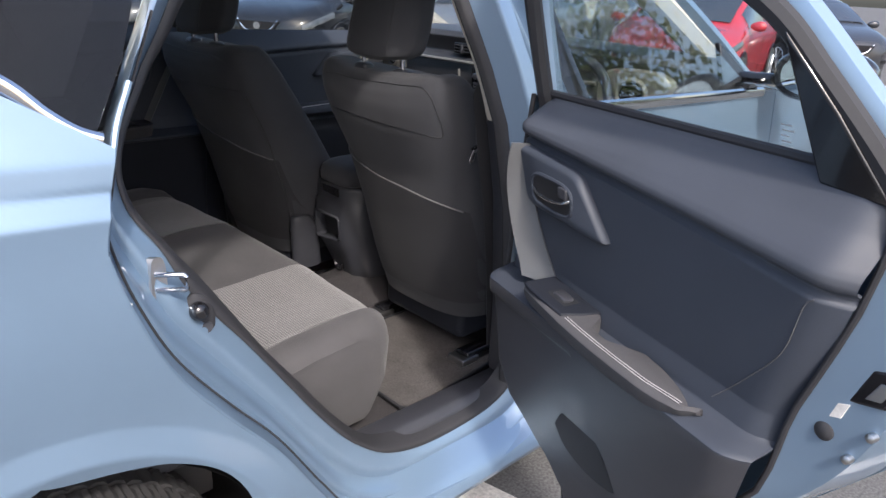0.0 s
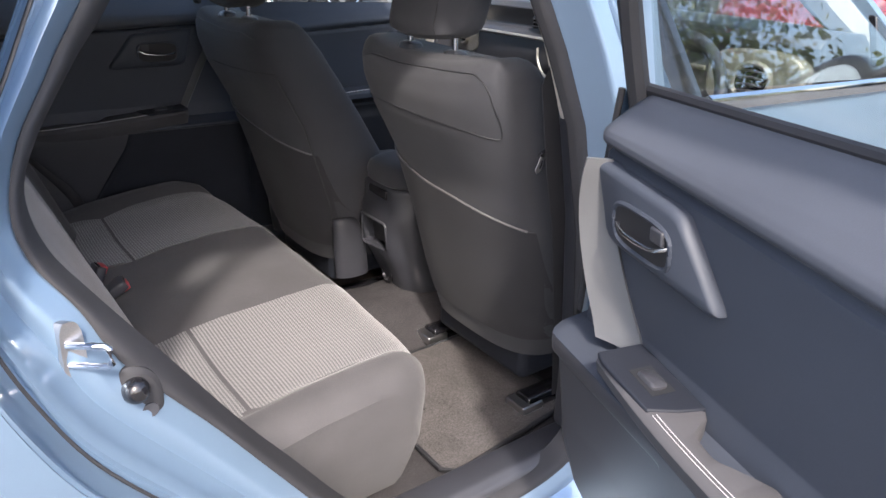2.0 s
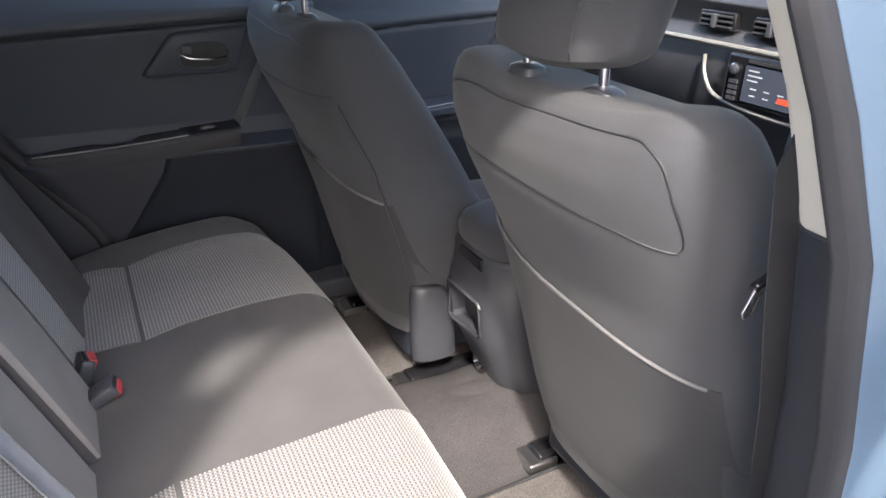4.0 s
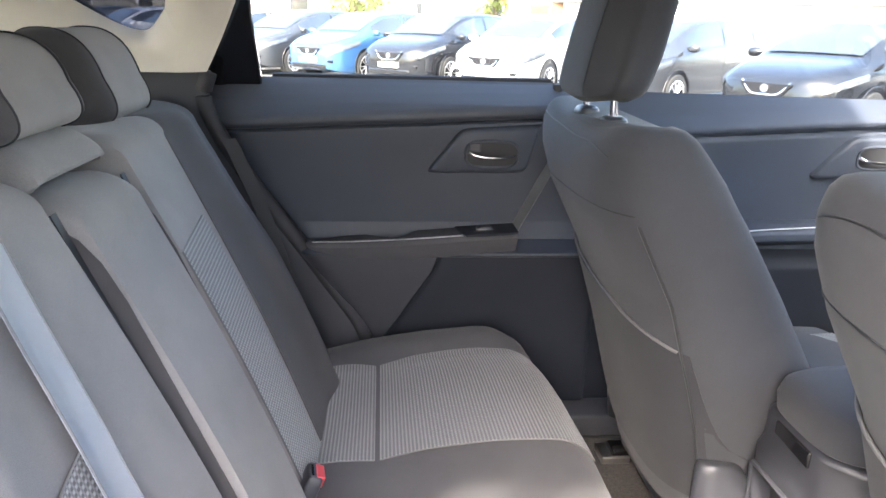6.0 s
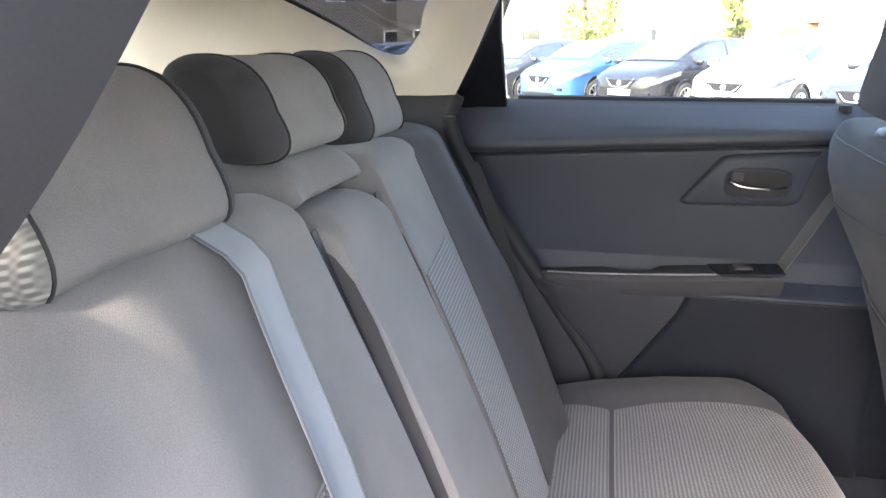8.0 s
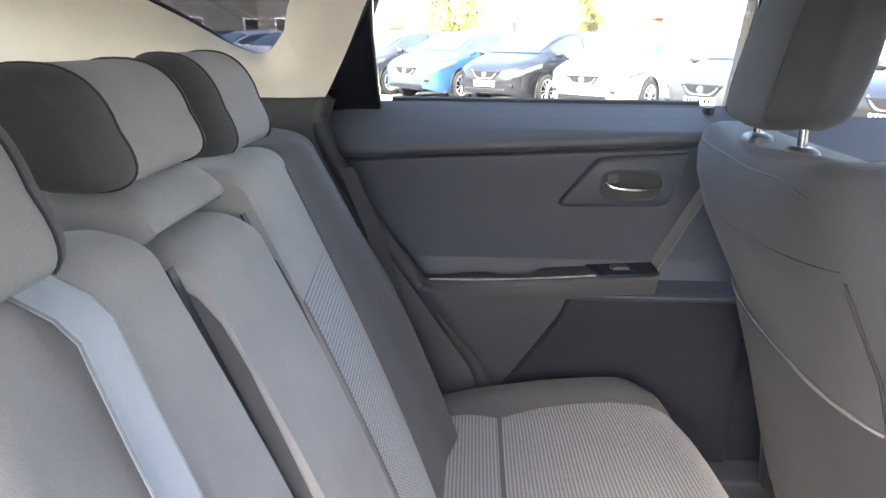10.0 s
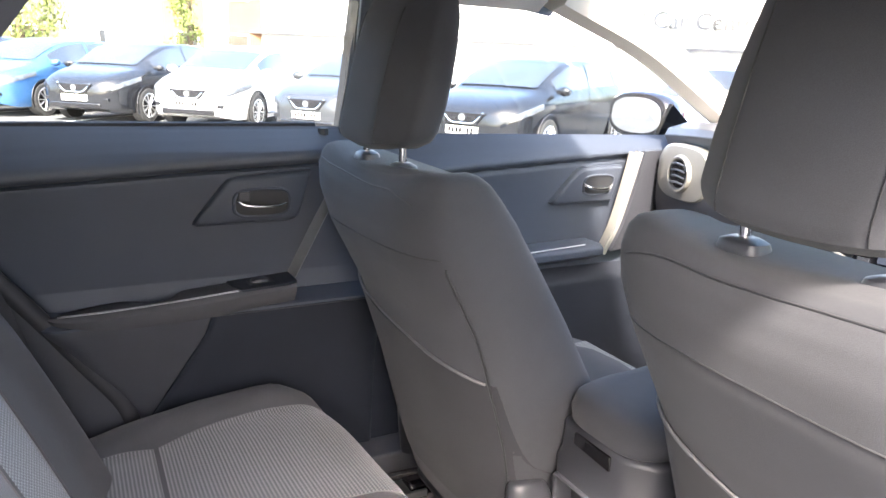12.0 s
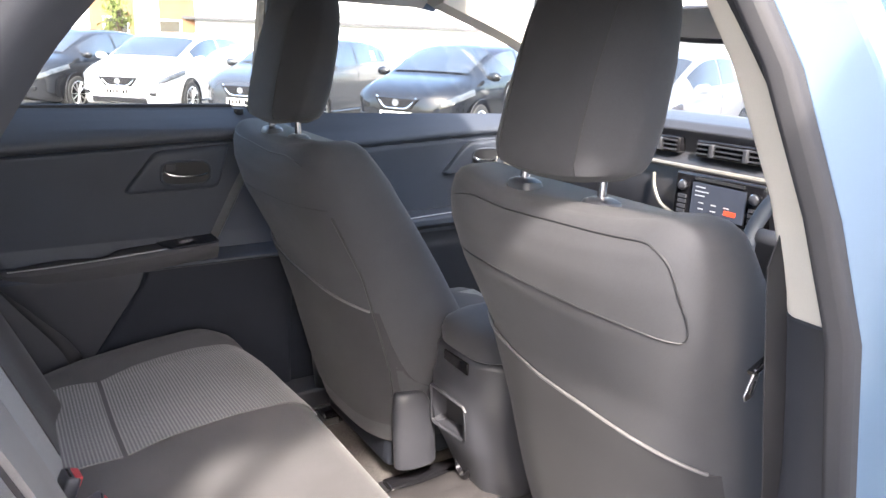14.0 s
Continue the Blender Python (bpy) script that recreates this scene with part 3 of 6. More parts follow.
def box_on(place, s0, s1, z0, z1):
    """A thin bar just inside the window glass."""
    return prism([(s0, z0), (s1, z0), (s1, z1), (s0, z1)], 0.0, 0.0008, lambda s, z, d: place(s, -0.0440 + (z - 1.06) * 0.30 + d, z))


def rear_door(name, label, place, front=0.012, rim=None, strip_w=0.034):
    """A rear door; place(s, d, z) puts a point s back from the hinge, d into the cabin."""
    door = thing(name, label, "car door")

    def lead(z):
        """Front edge of the lining; on the open door its lower corner is cut away."""
        return front if rim else float(np.interp(z, [0.20, 0.33, 0.376, 0.42, 0.445, 0.508, 0.65, 0.775, 0.92, 1.0], [0.262, 0.235, 0.18, 0.092, 0.035, -0.010, -0.022, -0.018, -0.006, 0.012]))
    pocket_depth = 0.009 if rim else 0.012

    def panel(u, v, back=0.0):
        z = 0.21 + (1.071 - 0.21) * v
        sr = lerp_table(S_LINING if rim is None else S_REAR, z)[0] - 0.005
        s = lead(z) + (sr - lead(z)) * u
        shift = door_groove(s)
        d = lerp_table(D_PROF, z - shift * min(1.0, max(0.0, (z - 0.75) / 0.15)) * min(1.0, max(0.0, (1.066 - z) / 0.04)))[0]
        d -= 0.03 * max(0.0, (u - 0.93) / 0.07) ** 2 + 0.03 * max(0.0, (0.05 - u) / 0.05) ** 2
        return place(s, d - back, z)

    def band(u, v, top):
        s_top = lead(1.0) + (lerp_table(S_LINING if rim is None else S_REAR, 1.0)[0] - lead(1.0)) * u
        zg = 0.9765 + door_groove(s_top)
        z = zg + (1.071 - zg) * v if top else 0.70 + (zg - 0.70) * v
        return panel(u, (z - 0.21) / (1.071 - 0.21))
    part("inner_panel", sheet(lambda u, v: band(u, v, False), 48, 110, 0.004), PADDED, door, "dark grey moulded door lining")
    part("top_pad", sheet(lambda u, v: band(u, v, True), 48, 50, 0.004), PADTOP, door, "soft grey pad under the window")
    # hard lower lining, with a sunk bottle pocket towards the hinge
    def span(z):
        sr = lerp_table(S_LINING if rim is None else S_REAR, z)[0] - 0.005
        edge_s = float(np.interp(z, [0.21, 0.45, 0.55, 0.66, 0.70], [0.46, 0.41, 0.345, 0.275, 0.262]))
        return sr, min(edge_s, sr - 0.02)

    def lower(u, v, sunk):
        z = 0.21 + 0.49 * v
        sr, se = span(z)
        a = ((lead(z), max(se, lead(z) + 0.01)) if sunk else (max(se, lead(z) + 0.01), sr))
        sp = a[0] + (a[1] - a[0]) * u
        back = pocket_depth * min(1.0, max(0.0, (se - sp) / 0.012)) * min(1.0, max(0.0, (0.699 - z) / 0.004 if rim else (0.672 - z) / 0.012)) if sunk else 0.0
        return panel((sp - lead(z)) / (sr - lead(z)), (z - 0.21) / (1.071 - 0.21), back)
    part("lower_panel", sheet(lambda u, v: lower(u, v, False), 24, 50, 0.004), PLASTIC, door, "hard dark grey plastic lower lining")
    # on the closed door the pocket's shade is painted by the darker copy
    part("bottle_pocket", sheet(lambda u, v: lower(u, v, True), 60, 100, 0.004), TRIMSHADE if rim else PLASTIC, door, "sunk bottle pocket, darkened for shade on the closed door")
    arc = smooth2([(0.655, 0.962), (0.643, 0.945), (0.624, 0.868), (0.575, 0.795), (0.528, 0.735)] if rim is None else [(0.665, 0.968), (0.655, 0.93), (0.625, 0.86), (0.585, 0.79), (0.545, 0.735)], 30)
    part("panel_seam", tube([place(a, lerp_table(D_PROF, b)[0] + 0.001, b) for a, b in arc], 0.0009, None, 6), PIPING if rim is None else RECESS, door, "stitched seam of the padded insert")
    # edge of the shell and seal
    front_edge = [(0.0, 1.072), (-0.005, 0.8), (-0.005, 0.5), (0.0, 0.24), (0.03, 0.17)] if rim else [(lead(z) - 0.012, z) for z in (1.072, 0.9, 0.775, 0.65, 0.508, 0.445, 0.42, 0.376, 0.33, 0.26)]
    edge = smooth2(front_edge + [(b, a) for a, b in (S_REAR if rim else S_LINING)], 120)
    out = [(p + 0.022 * (1 if p > 0.02 else -0.6), q - 0.012) for p, q in edge] if rim else smooth2([(a - 0.014, b - 0.01) for a, b in front_edge] + [(b, a) for a, b in S_SHELL], 120)
    fold = lambda t: -0.012 - (0.075 * t if rim else (0.022 * t if t < 0.78 else 0.017 + 0.30 * (t - 0.78)))
    part("door_edge", strip(edge, out, 4 if rim else 14, lambda a, b, t: place(a, fold(t), b)), rim or PAINT, door, "door edge")
    part("edge_seal", tube([place(a - 0.002, -0.010, b) for a, b in edge[::3]], 0.012 if rim else 0.005, None, 8), RUBBER, door, "black rubber seal")

    def skin(u, v):
        z = 0.165 + (1.02 - 0.165) * v
        sr = lerp_table(S_SHELL, z)[0] + 0.004 if rim is None else lerp_table(S_REAR, z)[0] + 0.025
        s0 = -0.02 if rim else lead(z) - 0.02
        s = s0 + (sr - s0) * u
        return place(s, -0.10 - 0.025 * math.sin(math.pi * v), z)
    part("outer_skin", sheet(skin, 30, 30, 0.004), PAINT, door, "light blue outer door skin")
    # window frame, glass, corner panel
    if rim is None:
        pane = [(0.03, 1.06), (0.605, 1.06), (0.56, 1.20), (0.535, 1.235), (0.45, 1.315), (0.33, 1.385), (0.05, 1.40)]
        fr = [(-0.005, 1.03), (-0.005, 1.20), (0.01, 1.37), (0.06, 1.415), (0.22, 1.42), (0.35, 1.385), (0.46, 1.315), (0.535, 1.246), (0.59, 1.188), (0.66, 1.110), (0.71, 1.050)]
        corner = [(0.600, 1.055), (0.695, 1.050), (0.620, 1.146), (0.543, 1.235), (0.552, 1.20)]
    else:
        pane = [(-0.06, 1.06), (0.70, 1.06), (0.70, 1.26), (0.64, 1.35), (0.50, 1.40), (0.30, 1.41), (-0.05, 1.40)]
        fr = [(-0.072, 1.03), (-0.072, 1.20), (-0.070, 1.36), (-0.03, 1.415), (0.30, 1.43), (0.50, 1.43), (0.64, 1.375), (0.715, 1.27), (0.76, 1.17), (0.80, 1.05)]
        corner = [(0.640, 1.055), (0.760, 1.055), (0.72, 1.15), (0.675, 1.245), (0.655, 1.34), (0.645, 1.34), (0.648, 1.20)]
    part("window_glass", prism(pane, 0, 0.004, lambda s, z, d: place(s, -0.045 + (z - 1.06) * 0.30 - d, z)), GLASS, door, "clear window glass").visible_shadow = False
    if rim is None:
        for k in range(5):
            part("glass_mark", box_on(place, 0.520 + 0.002 * (k % 2), 0.540 - 0.004 * (k % 3), 1.082 + 0.0075 * k, 1.0836 + 0.0075 * k), STITCH, door, "pale etched mark on the glass")
    part("window_frame", tube([place(s, -0.055 + (z - 1.06) * 0.30, z) for s, z in fr], 0.020, 70, 8, flat=1.5), rim or PAINT, door, "window frame")
    part("frame_seal", tube([place(s + (0.018 if -0.01 < s < 0.05 else 0.006 if s < 0 else -0.006), -0.03 + (z - 1.06) * 0.30, z - (0.018 if z > 1.3 else 0)) for s, z in fr], 0.016, 70, 8), RUBBER, door, "black rubber window seal")
    part("corner_panel", prism(corner, 0.0, 0.02, lambda s, z, d: place(s, -0.03 + (z - 1.06) * 0.30 + d, z)), GLOSS, door, "black corner panel behind the window", bevel=0.004)
    part("window_rubber", tube([place(0.01, -0.036, 1.074), place(0.3, -0.036, 1.074), place(0.62, -0.036, 1.074)], 0.009, 20), RUBBER, door, "black rubber window strip")
    def face(sp, d, z):
        """A point d proud of the tilted padded insert."""
        return place(sp, d + 0.028 * min(1.0, max(0.0, (z - 0.76) / 0.21)), z)
    # handle plate with its recess
    plate = [(0.040, 0.990), (0.12, 0.985), (0.195, 0.980), (0.214, 0.975), (0.226, 0.962), (0.281, 0.890), (0.284, 0.882), (0.276, 0.877), (0.18, 0.879), (0.085, 0.881), (0.070, 0.886), (0.062, 0.897)]
    mid_s, mid_z = 0.15, 0.93
    pull = lambda k: [(mid_s + (a - mid_s) * (1 - k / 0.115), mid_z + (b - mid_z) * (1 - k / 0.052)) for a, b in plate]
    hp = part("handle_plate", loft([[face(a, d, b) for a, b in pull(k)] for d, k in ((-0.004, 0.0), (0.010, 0.0005), (0.015, 0.003), (0.018, 0.0065), (0.0195, 0.011))]), PADDED, door, "grey handle surround")
    cup = [(0.146 + 0.058 * a, 0.924 + 0.030 * b) for a, b in sup(1, 1, 3.5, 28)]
    # no hollow here: a flat dark plate paints the recess shade
    part("handle_shade", prism(cup, 0.008, 0.0206, lambda s, z, d: face(s, d, z)), RECESS, hp, "flat dark plate for the shade in the handle recess")
    part("recess_rim", tube([face(s, 0.0195, z) for s, z in cup], 0.0040, None, 6, closed=True), PADDED, hp)
    part("door_handle", tube([face(0.200, 0.016, 0.931), face(0.194, 0.024, 0.927), face(0.180, 0.029, 0.921), face(0.15, 0.031, 0.918), face(0.118, 0.029, 0.918), face(0.096, 0.020, 0.921)], 0.0026, 30, 8, flat=1.15), SATINLEVER, hp, "chrome door handle")
    part("lock_button", prism([(0.172, 0.930), (0.196, 0.930), (0.196, 0.950), (0.172, 0.950)], 0.019, 0.027, lambda s, z, d: face(s, d, z)), PLASTIC, hp, "small lock lever", bevel=0.003)
    # slanted bright trim by the hinge
    tl = smooth2([(0.045, 0.992), (0.030, 0.93), (0.032, 0.87), (0.050, 0.80), (0.078, 0.735)] if rim is None else [(-0.040, 1.00), (-0.012, 0.93), (0.016, 0.87), (0.048, 0.80), (0.078, 0.737)], 24)
    tt = [(a + w, b) for (a, b), w in zip(tl, np.interp(range(24), [0, 6, 12, 18, 23], [0.012, 0.032, 0.046, 0.060, 0.072] if rim is None else [0.010, 0.015, 0.017, 0.017, 0.015]))]
    part("trim_strip", strip(tl, tt, 5, lambda a, b, t: face(a, strip_w * (1 - t) ** 1.3 + 0.004, b), 0.004), SATIN, door, "satin silver trim strip")
    # armrest: a wide pad that narrows beside the finger cup, stitching, switch panel
    a0, a1 = (0.140, 0.535) if rim is None else (0.085, 0.560)
    rest_top = lambda s: 0.757 - 0.030 * (s - 0.075) / 0.445

    def arm(i, n=60):
        u = i / n
        s = a0 + (a1 - a0) * u
        k = s if rim is None else s - 0.03
        depth = 0.078 + 0.010 * math.sin(math.pi * min(1.0, u * 1.2)) - 0.012 * ease(0.78, 0.97, u) - 0.022 * ease(0.955, 1.0, u)
        h = 1.0 - 0.65 * ease(0.86, 1.0, u)
        inside = float(np.interp(k, [0.0, 0.270, 0.285, 0.305, 0.340, 0.365, 0.395, 0.44, 0.48, 0.510, 0.535], [0.002, 0.002, 0.012, 0.046, 0.048, 0.030, 0.010, 0.012, 0.022, 0.036, 0.056]))
        inside = min(inside, depth - 0.016)
        zt = rest_top(s)
        return [place(s, inside, zt - 0.004), place(s, inside + 0.006, zt), place(s, depth - 0.012, zt), place(s, depth - 0.004, zt - 0.003), place(s, depth, zt - 0.010 * h), place(s, depth - 0.004, zt - 0.026 * h), place(s, depth - 0.020, zt - 0.048 * h), place(s, min(inside, 0.03), zt - 0.085 * h), place(s, inside, zt - 0.040 * h)]
    ar = part("armrest", loft([arm(i) for i in range(61)]), ARMPAD, door, "padded armrest with pale double stitching")
    for off in (0.010, 0.016):
        part("stitching", tube([place(s, 0.078 + 0.010 * math.sin(math.pi * min(1.0, 1.2 * (s - a0) / (a1 - a0))) - 0.012 * ease(0.78, 0.97, (s - a0) / (a1 - a0)) - off, rest_top(s) + 0.0006) for s in np.linspace(a0 + 0.122, a1 - 0.022, 24)], 0.0006, None, 6), STITCH, ar, "pale stitching")
    # dark inset paints the shade of the deep finger cup
    part("cup_shade", prism([(a0 + 0.118, 0.004), (a0 + 0.225, 0.004), (a0 + 0.205, 0.040), (a0 + 0.165, 0.045), (a0 + 0.140, 0.030)], 0.700, 0.704, lambda s, d, z: place(s, d, z)), RECESS, ar, "dark plate painting the shade in the finger cup")
    b0, b1 = a0 - 0.002, a0 + 0.120
    sw = part("switch_panel", prism([(b0, 0.004), (b1 + 0.014, 0.004), (b1 + 0.008, 0.040), (b1 - 0.006, 0.080), (b0 + 0.02, 0.082), (b0, 0.076)], -0.004, 0.003, lambda s, d, z: place(s, d, rest_top(s) + z)), TRIMSHADE, door, "black window switch panel", bevel=0.0025)
    part("switch_well", prism([(b0 + 0.046, 0.022), (b0 + 0.098, 0.022), (b0 + 0.098, 0.058), (b0 + 0.046, 0.058)], 0.0020, 0.0036, lambda s, d, z: place(s, d, rest_top(s) + z)), RECESS, sw, "black switch well")
    part("window_switch", loft([[place(b0 + 0.072 + p, 0.040 + q, rest_top(b0 + 0.07) + z) for p, q in sup(a, b, 4, 20)] for a, b, z in ((0.019, 0.013, 0.002), (0.019, 0.013, 0.006), (0.014, 0.011, 0.009))]), PLASTIC, sw, "window switch")
    if rim is None:
        lt_ = part("latch", prism([(0.700, 0.832), (0.748, 0.848), (0.776, 0.905), (0.722, 0.892)], -0.060, -0.020, lambda p, z, d: place(p, d, z)), GLOSS, door, "black door latch", bevel=0.004)
        part("latch_claw", prism([(0.722, 0.850), (0.742, 0.856), (0.754, 0.885), (0.735, 0.880)], -0.040, -0.0185, lambda p, z, d: place(p, d, z)), STEEL, lt_, "steel latch claw", bevel=0.002)
        part("edge_label", prism([(0.682, 0.800), (0.702, 0.808), (0.708, 0.832), (0.689, 0.824)], -0.030, -0.0185, lambda p, z, d: place(p, d, z)), LINE, door, "small white label on the door edge")
        part("edge_plug", loft([[place(0.686 + p, k, 0.778 + q) for p, q in sup(r, r, 2, 18)] for k, r in ((-0.03, 0.013), (-0.017, 0.013), (-0.013, 0.008))]), RUBBER, door, "black rubber plug")
        for p, q in ((0.742, 0.805), (0.722, 0.758)):
            part("screw", loft([[place(p + a, k, q + b) for a, b in sup(r, r, 2, 12)] for k, r in ((-0.03, 0.006), (-0.018, 0.006), (-0.016, 0.003))]), STEEL, door, "small steel screw")
        # pocket mouth is not hollow: its shade is a flat dark plate
        part("pocket_shade", prism(smooth2([(0.215, 0.480), (0.235, 0.520), (0.285, 0.548), (0.318, 0.535), (0.355, 0.500), (0.395, 0.455), (0.330, 0.440), (0.255, 0.450), (0.215, 0.480)], 40)[:-1], 0.022, 0.029, lambda s, z, d: place(s, d, z)), RECESS, door, "flat dark plate for the shade in the grab pocket", bevel=0.004)
    return door


A_OPEN = radians(256)
rear_door("rear_door", "light blue rear door swung wide open, dark grey lining", lambda s, d, z: Vector((-0.068 + s * math.cos(A_OPEN) + d * math.sin(A_OPEN), -0.895 + s * math.sin(A_OPEN) - d * math.cos(A_OPEN), z - 0.06 * max(0.0, s) * min(1.0, max(0.0, (1.06 - z) / 0.10)))))
rear_door("rear_door", "closed rear door with dark grey lining and chrome handle", lambda s, d, z: Vector((-0.10 - s, 0.735 - d, z)), -0.13, RUBBER, 0.022)

# ---- front seats ----
BACK = [(0.38, 0.265, 0.130, 0.205), (0.50, 0.250, 0.150, 0.232), (0.65, 0.211, 0.149, 0.245), (0.80, 0.142, 0.127, 0.248), (0.92, 0.072, 0.118, 0.252), (0.98, 0.042, 0.102, 0.255), (1.015, 0.026, 0.084, 0.253), (1.035, 0.020, 0.070, 0.247), (1.048, 0.016, 0.056, 0.235), (1.054, 0.012, 0.036, 0.212)]
N_FRONT = 5.0


def n_back(z):
    return float(np.interp(z, [0.6, 0.78, 0.93, 1.0], [3.0, 2.9, 3.0, 3.7]))


def top_lift(y, z):
    """The shoulders stand a little higher than the middle."""
    return (0.022 * min(1.0, (y / 0.20) ** 2) - 0.010) * min(1.0, max(0.0, (z - 0.95) / 0.08))


def slim(y, inner):
    """The driver seat is a little narrower on its inner side."""
    return y * (0.925 if inner > 0 and y > 0 else 1.0)


def back_point(y, z, off=0.0, inner=0):
    """A point of the rear face of a front seat's back."""
    xc, a, b = lerp_table(BACK, z)
    n = n_back(z)
    r = max(0.0, 1 - abs(y / b) ** n) ** (1 / n)
    return Vector((xc - a * r - off, slim(y, inner), z + top_lift(y, z)))


def front_seat(x0, y0, label, inner):
    seat = thing("car_front_seat", label, "car seat", pose(x0, y0, 0), "front seats")
    rings = []
    for z in np.concatenate((np.linspace(0.38, 0.98, 31), np.linspace(0.99, 1.052, 12))):
        xc, a, b = lerp_table(BACK, z)
        ring = []
        for k in range(72):
            y = b * math.cos(2 * math.pi * k / 72)
            y = math.copysign(b * abs(y / b) ** 0.7, y)
            n = n_back(z) if k > 36 else N_FRONT
            r = max(0.0, 1 - abs(y / b) ** n) ** (1 / n)
            ring.append((xc + (a if k <= 36 else -a) * r, slim(y, inner), z + top_lift(y, z)))
        rings.append(ring)
    bk = part("backrest", loft(rings), FRONTCLOTH, seat, "dark grey cloth backrest")
    seam = [back_point(y * inner, z, 0.0002, inner) for y, z in smooth2([(0.235, 0.938), (0.136, 0.937), (0.036, 0.935), (-0.08, 0.932), (-0.164, 0.929), (-0.215, 0.922), (-0.232, 0.926), (-0.236, 0.96), (-0.226, 1.005), (-0.205, 1.022), (-0.173, 1.030), (-0.056, 1.038), (0.074, 1.034), (0.144, 1.029), (0.21, 1.01)], 110)]
    part("seam", tube(seam, 0.0014, None, 6), RECESS, bk, "dark seam")
    part("seam", tube([back_point(inner * float(np.interp(z, [0.48, 0.58, 0.72, 0.82, 0.93], [0.212, 0.222, 0.227, 0.231, 0.236])), z, 0.0006, inner) for z in np.linspace(0.46, 0.925, 44)], 0.0026, None, 6), RECESS, bk, "dark side seam")
    hem = smooth2([(0.243, 0.815), (0.19, 0.798), (0.111, 0.782), (0.03, 0.766), (-0.064, 0.757), (-0.151, 0.742), (-0.200, 0.730), (-0.226, 0.720)], 60)
    part("pocket_edge", tube([back_point(y, z, 0.0045, inner) for y, z in hem], 0.0027, None, 8), PIPING, bk, "piped edge of the map pocket")
    part("pocket", sheet(lambda u, v: back_point(0.243 - 0.478 * u, 0.43 + (float(np.interp(0.243 - 0.478 * u, [-0.24, -0.151, -0.064, 0.03, 0.111, 0.19, 0.243], [0.714, 0.742, 0.757, 0.766, 0.782, 0.798, 0.815])) - 0.43) * v, 0.003 + 0.006 * math.sin(math.pi * u) * v, inner), 40, 24, 0.003), POCKETCLOTH, bk, "dark cloth map pocket")
    # headrest on two steel posts
    hr_rows = [(1.078, 0.030, 0.106), (1.083, 0.046, 0.122), (1.10, 0.055, 0.131), (1.16, 0.058, 0.133), (1.23, 0.057, 0.128), (1.29, 0.052, 0.117), (1.325, 0.042, 0.104), (1.342, 0.026, 0.088), (1.348, 0.010, 0.055)]
    rings = []
    for z in list(np.linspace(1.078, 1.30, 26)) + list(np.linspace(1.306, 1.348, 10)):
        a, b = lerp_table(hr_rows, z)
        xc = -0.004 + 0.22 * (z - 1.08)
        rings.append([(xc + (p * (1.0 - 0.40 * ease(0.066, 0.130, abs(q))) if p < 0 else 0.9 * p), q, z + 0.02 * (q / 0.15) ** 2 * (1 if z < 1.15 else 0) * max(0, (1.15 - z) / 0.07)) for p, q in sup(a, b * (1.0 if inner > 0 else 1.08), 3.4, 96)])
    hd = part("headrest", loft(rings), FRONTCLOTH, seat, "dark grey cloth headrest")
    for sy in (-0.076, 0.076):
        part("seam", tube([(-0.004 + 0.22 * (z - 1.08) - lerp_table(hr_rows, z)[0] * (1 - abs(sy / (lerp_table(hr_rows, z)[1] * (1.0 if inner > 0 else 1.08))) ** 3.4) ** (1 / 3.4) * 0.985 - 0.0003, sy, z + 0.005 * max(0, (1.15 - z) / 0.07)) for z in np.linspace(1.088, 1.30, 24)], 0.0009, None, 6), RECESS, hd, "dark seam")
    for py in (-0.077, 0.077):
        part("post", tube([(0.004, py, 1.02), (-0.001, py, 1.12)], 0.0065, 6, 12), CHROME, seat, "chrome headrest post")
        part("post_sleeve", loft([[(0.003 + p, py + q, z) for p, q in sup(a, b, 3, 24)] for a, b, z in ((0.020, 0.026, 1.034), (0.021, 0.027, 1.050), (0.018, 0.024, 1.058), (0.012, 0.014, 1.062))]), PLASTIC, seat, "black post sleeve")
    # cushion, side shields, frame
    rings = []
    for x, z1, hw in ((0.22, 0.50, 0.22), (0.26, 0.55, 0.245), (0.36, 0.555, 0.25), (0.50, 0.575, 0.25), (0.60, 0.575, 0.24), (0.645, 0.55, 0.22), (0.66, 0.50, 0.20)):
        rings.append([(x, q, 0.42 + (z1 - 0.42) * 0.5 + p) for p, q in sup((z1 - 0.40) / 2, hw, 3.5, 40)])
    part("cushion", loft(rings), FRONTCLOTH, seat, "dark grey cloth cushion")
    part("cushion_weave", sheet(lambda u, v: (0.30 + 0.30 * u, -0.13 + 0.26 * v, 0.5655 + 0.02 * u), 8, 8, 0.003), WEAVE, seat, "dotted grey cloth centre")
    for s in (-1, 1):
        if inner < 0:
            dome = [(0.212 - 0.030 * h, 0.006 * math.sin(math.pi * h), 0.34 + 0.185 * math.sin(math.pi / 2 * h), 0.006 + 0.046 * max(0.0, 1 - h ** 2.4) ** 0.5) for h in np.linspace(0, 1, 16)]
            part("side_shield", loft([[(x + p, s * (0.222 + dy) + q * (0.5 + 0.5 * a / 0.052), z) for p, q in sup(a, 0.026, 2.2, 32)] for x, dy, z, a in dome]), PLASTIC, seat, "black plastic hinge cover")
        part("seat_rail", loft([[(x, s * 0.19 + q, 0.262 + p) for p, q in sup(0.02, 0.026, 4, 16)] for x in (0.16, 0.18, 0.7)]), GLOSS, seat, "black seat rail", bevel=0.004)
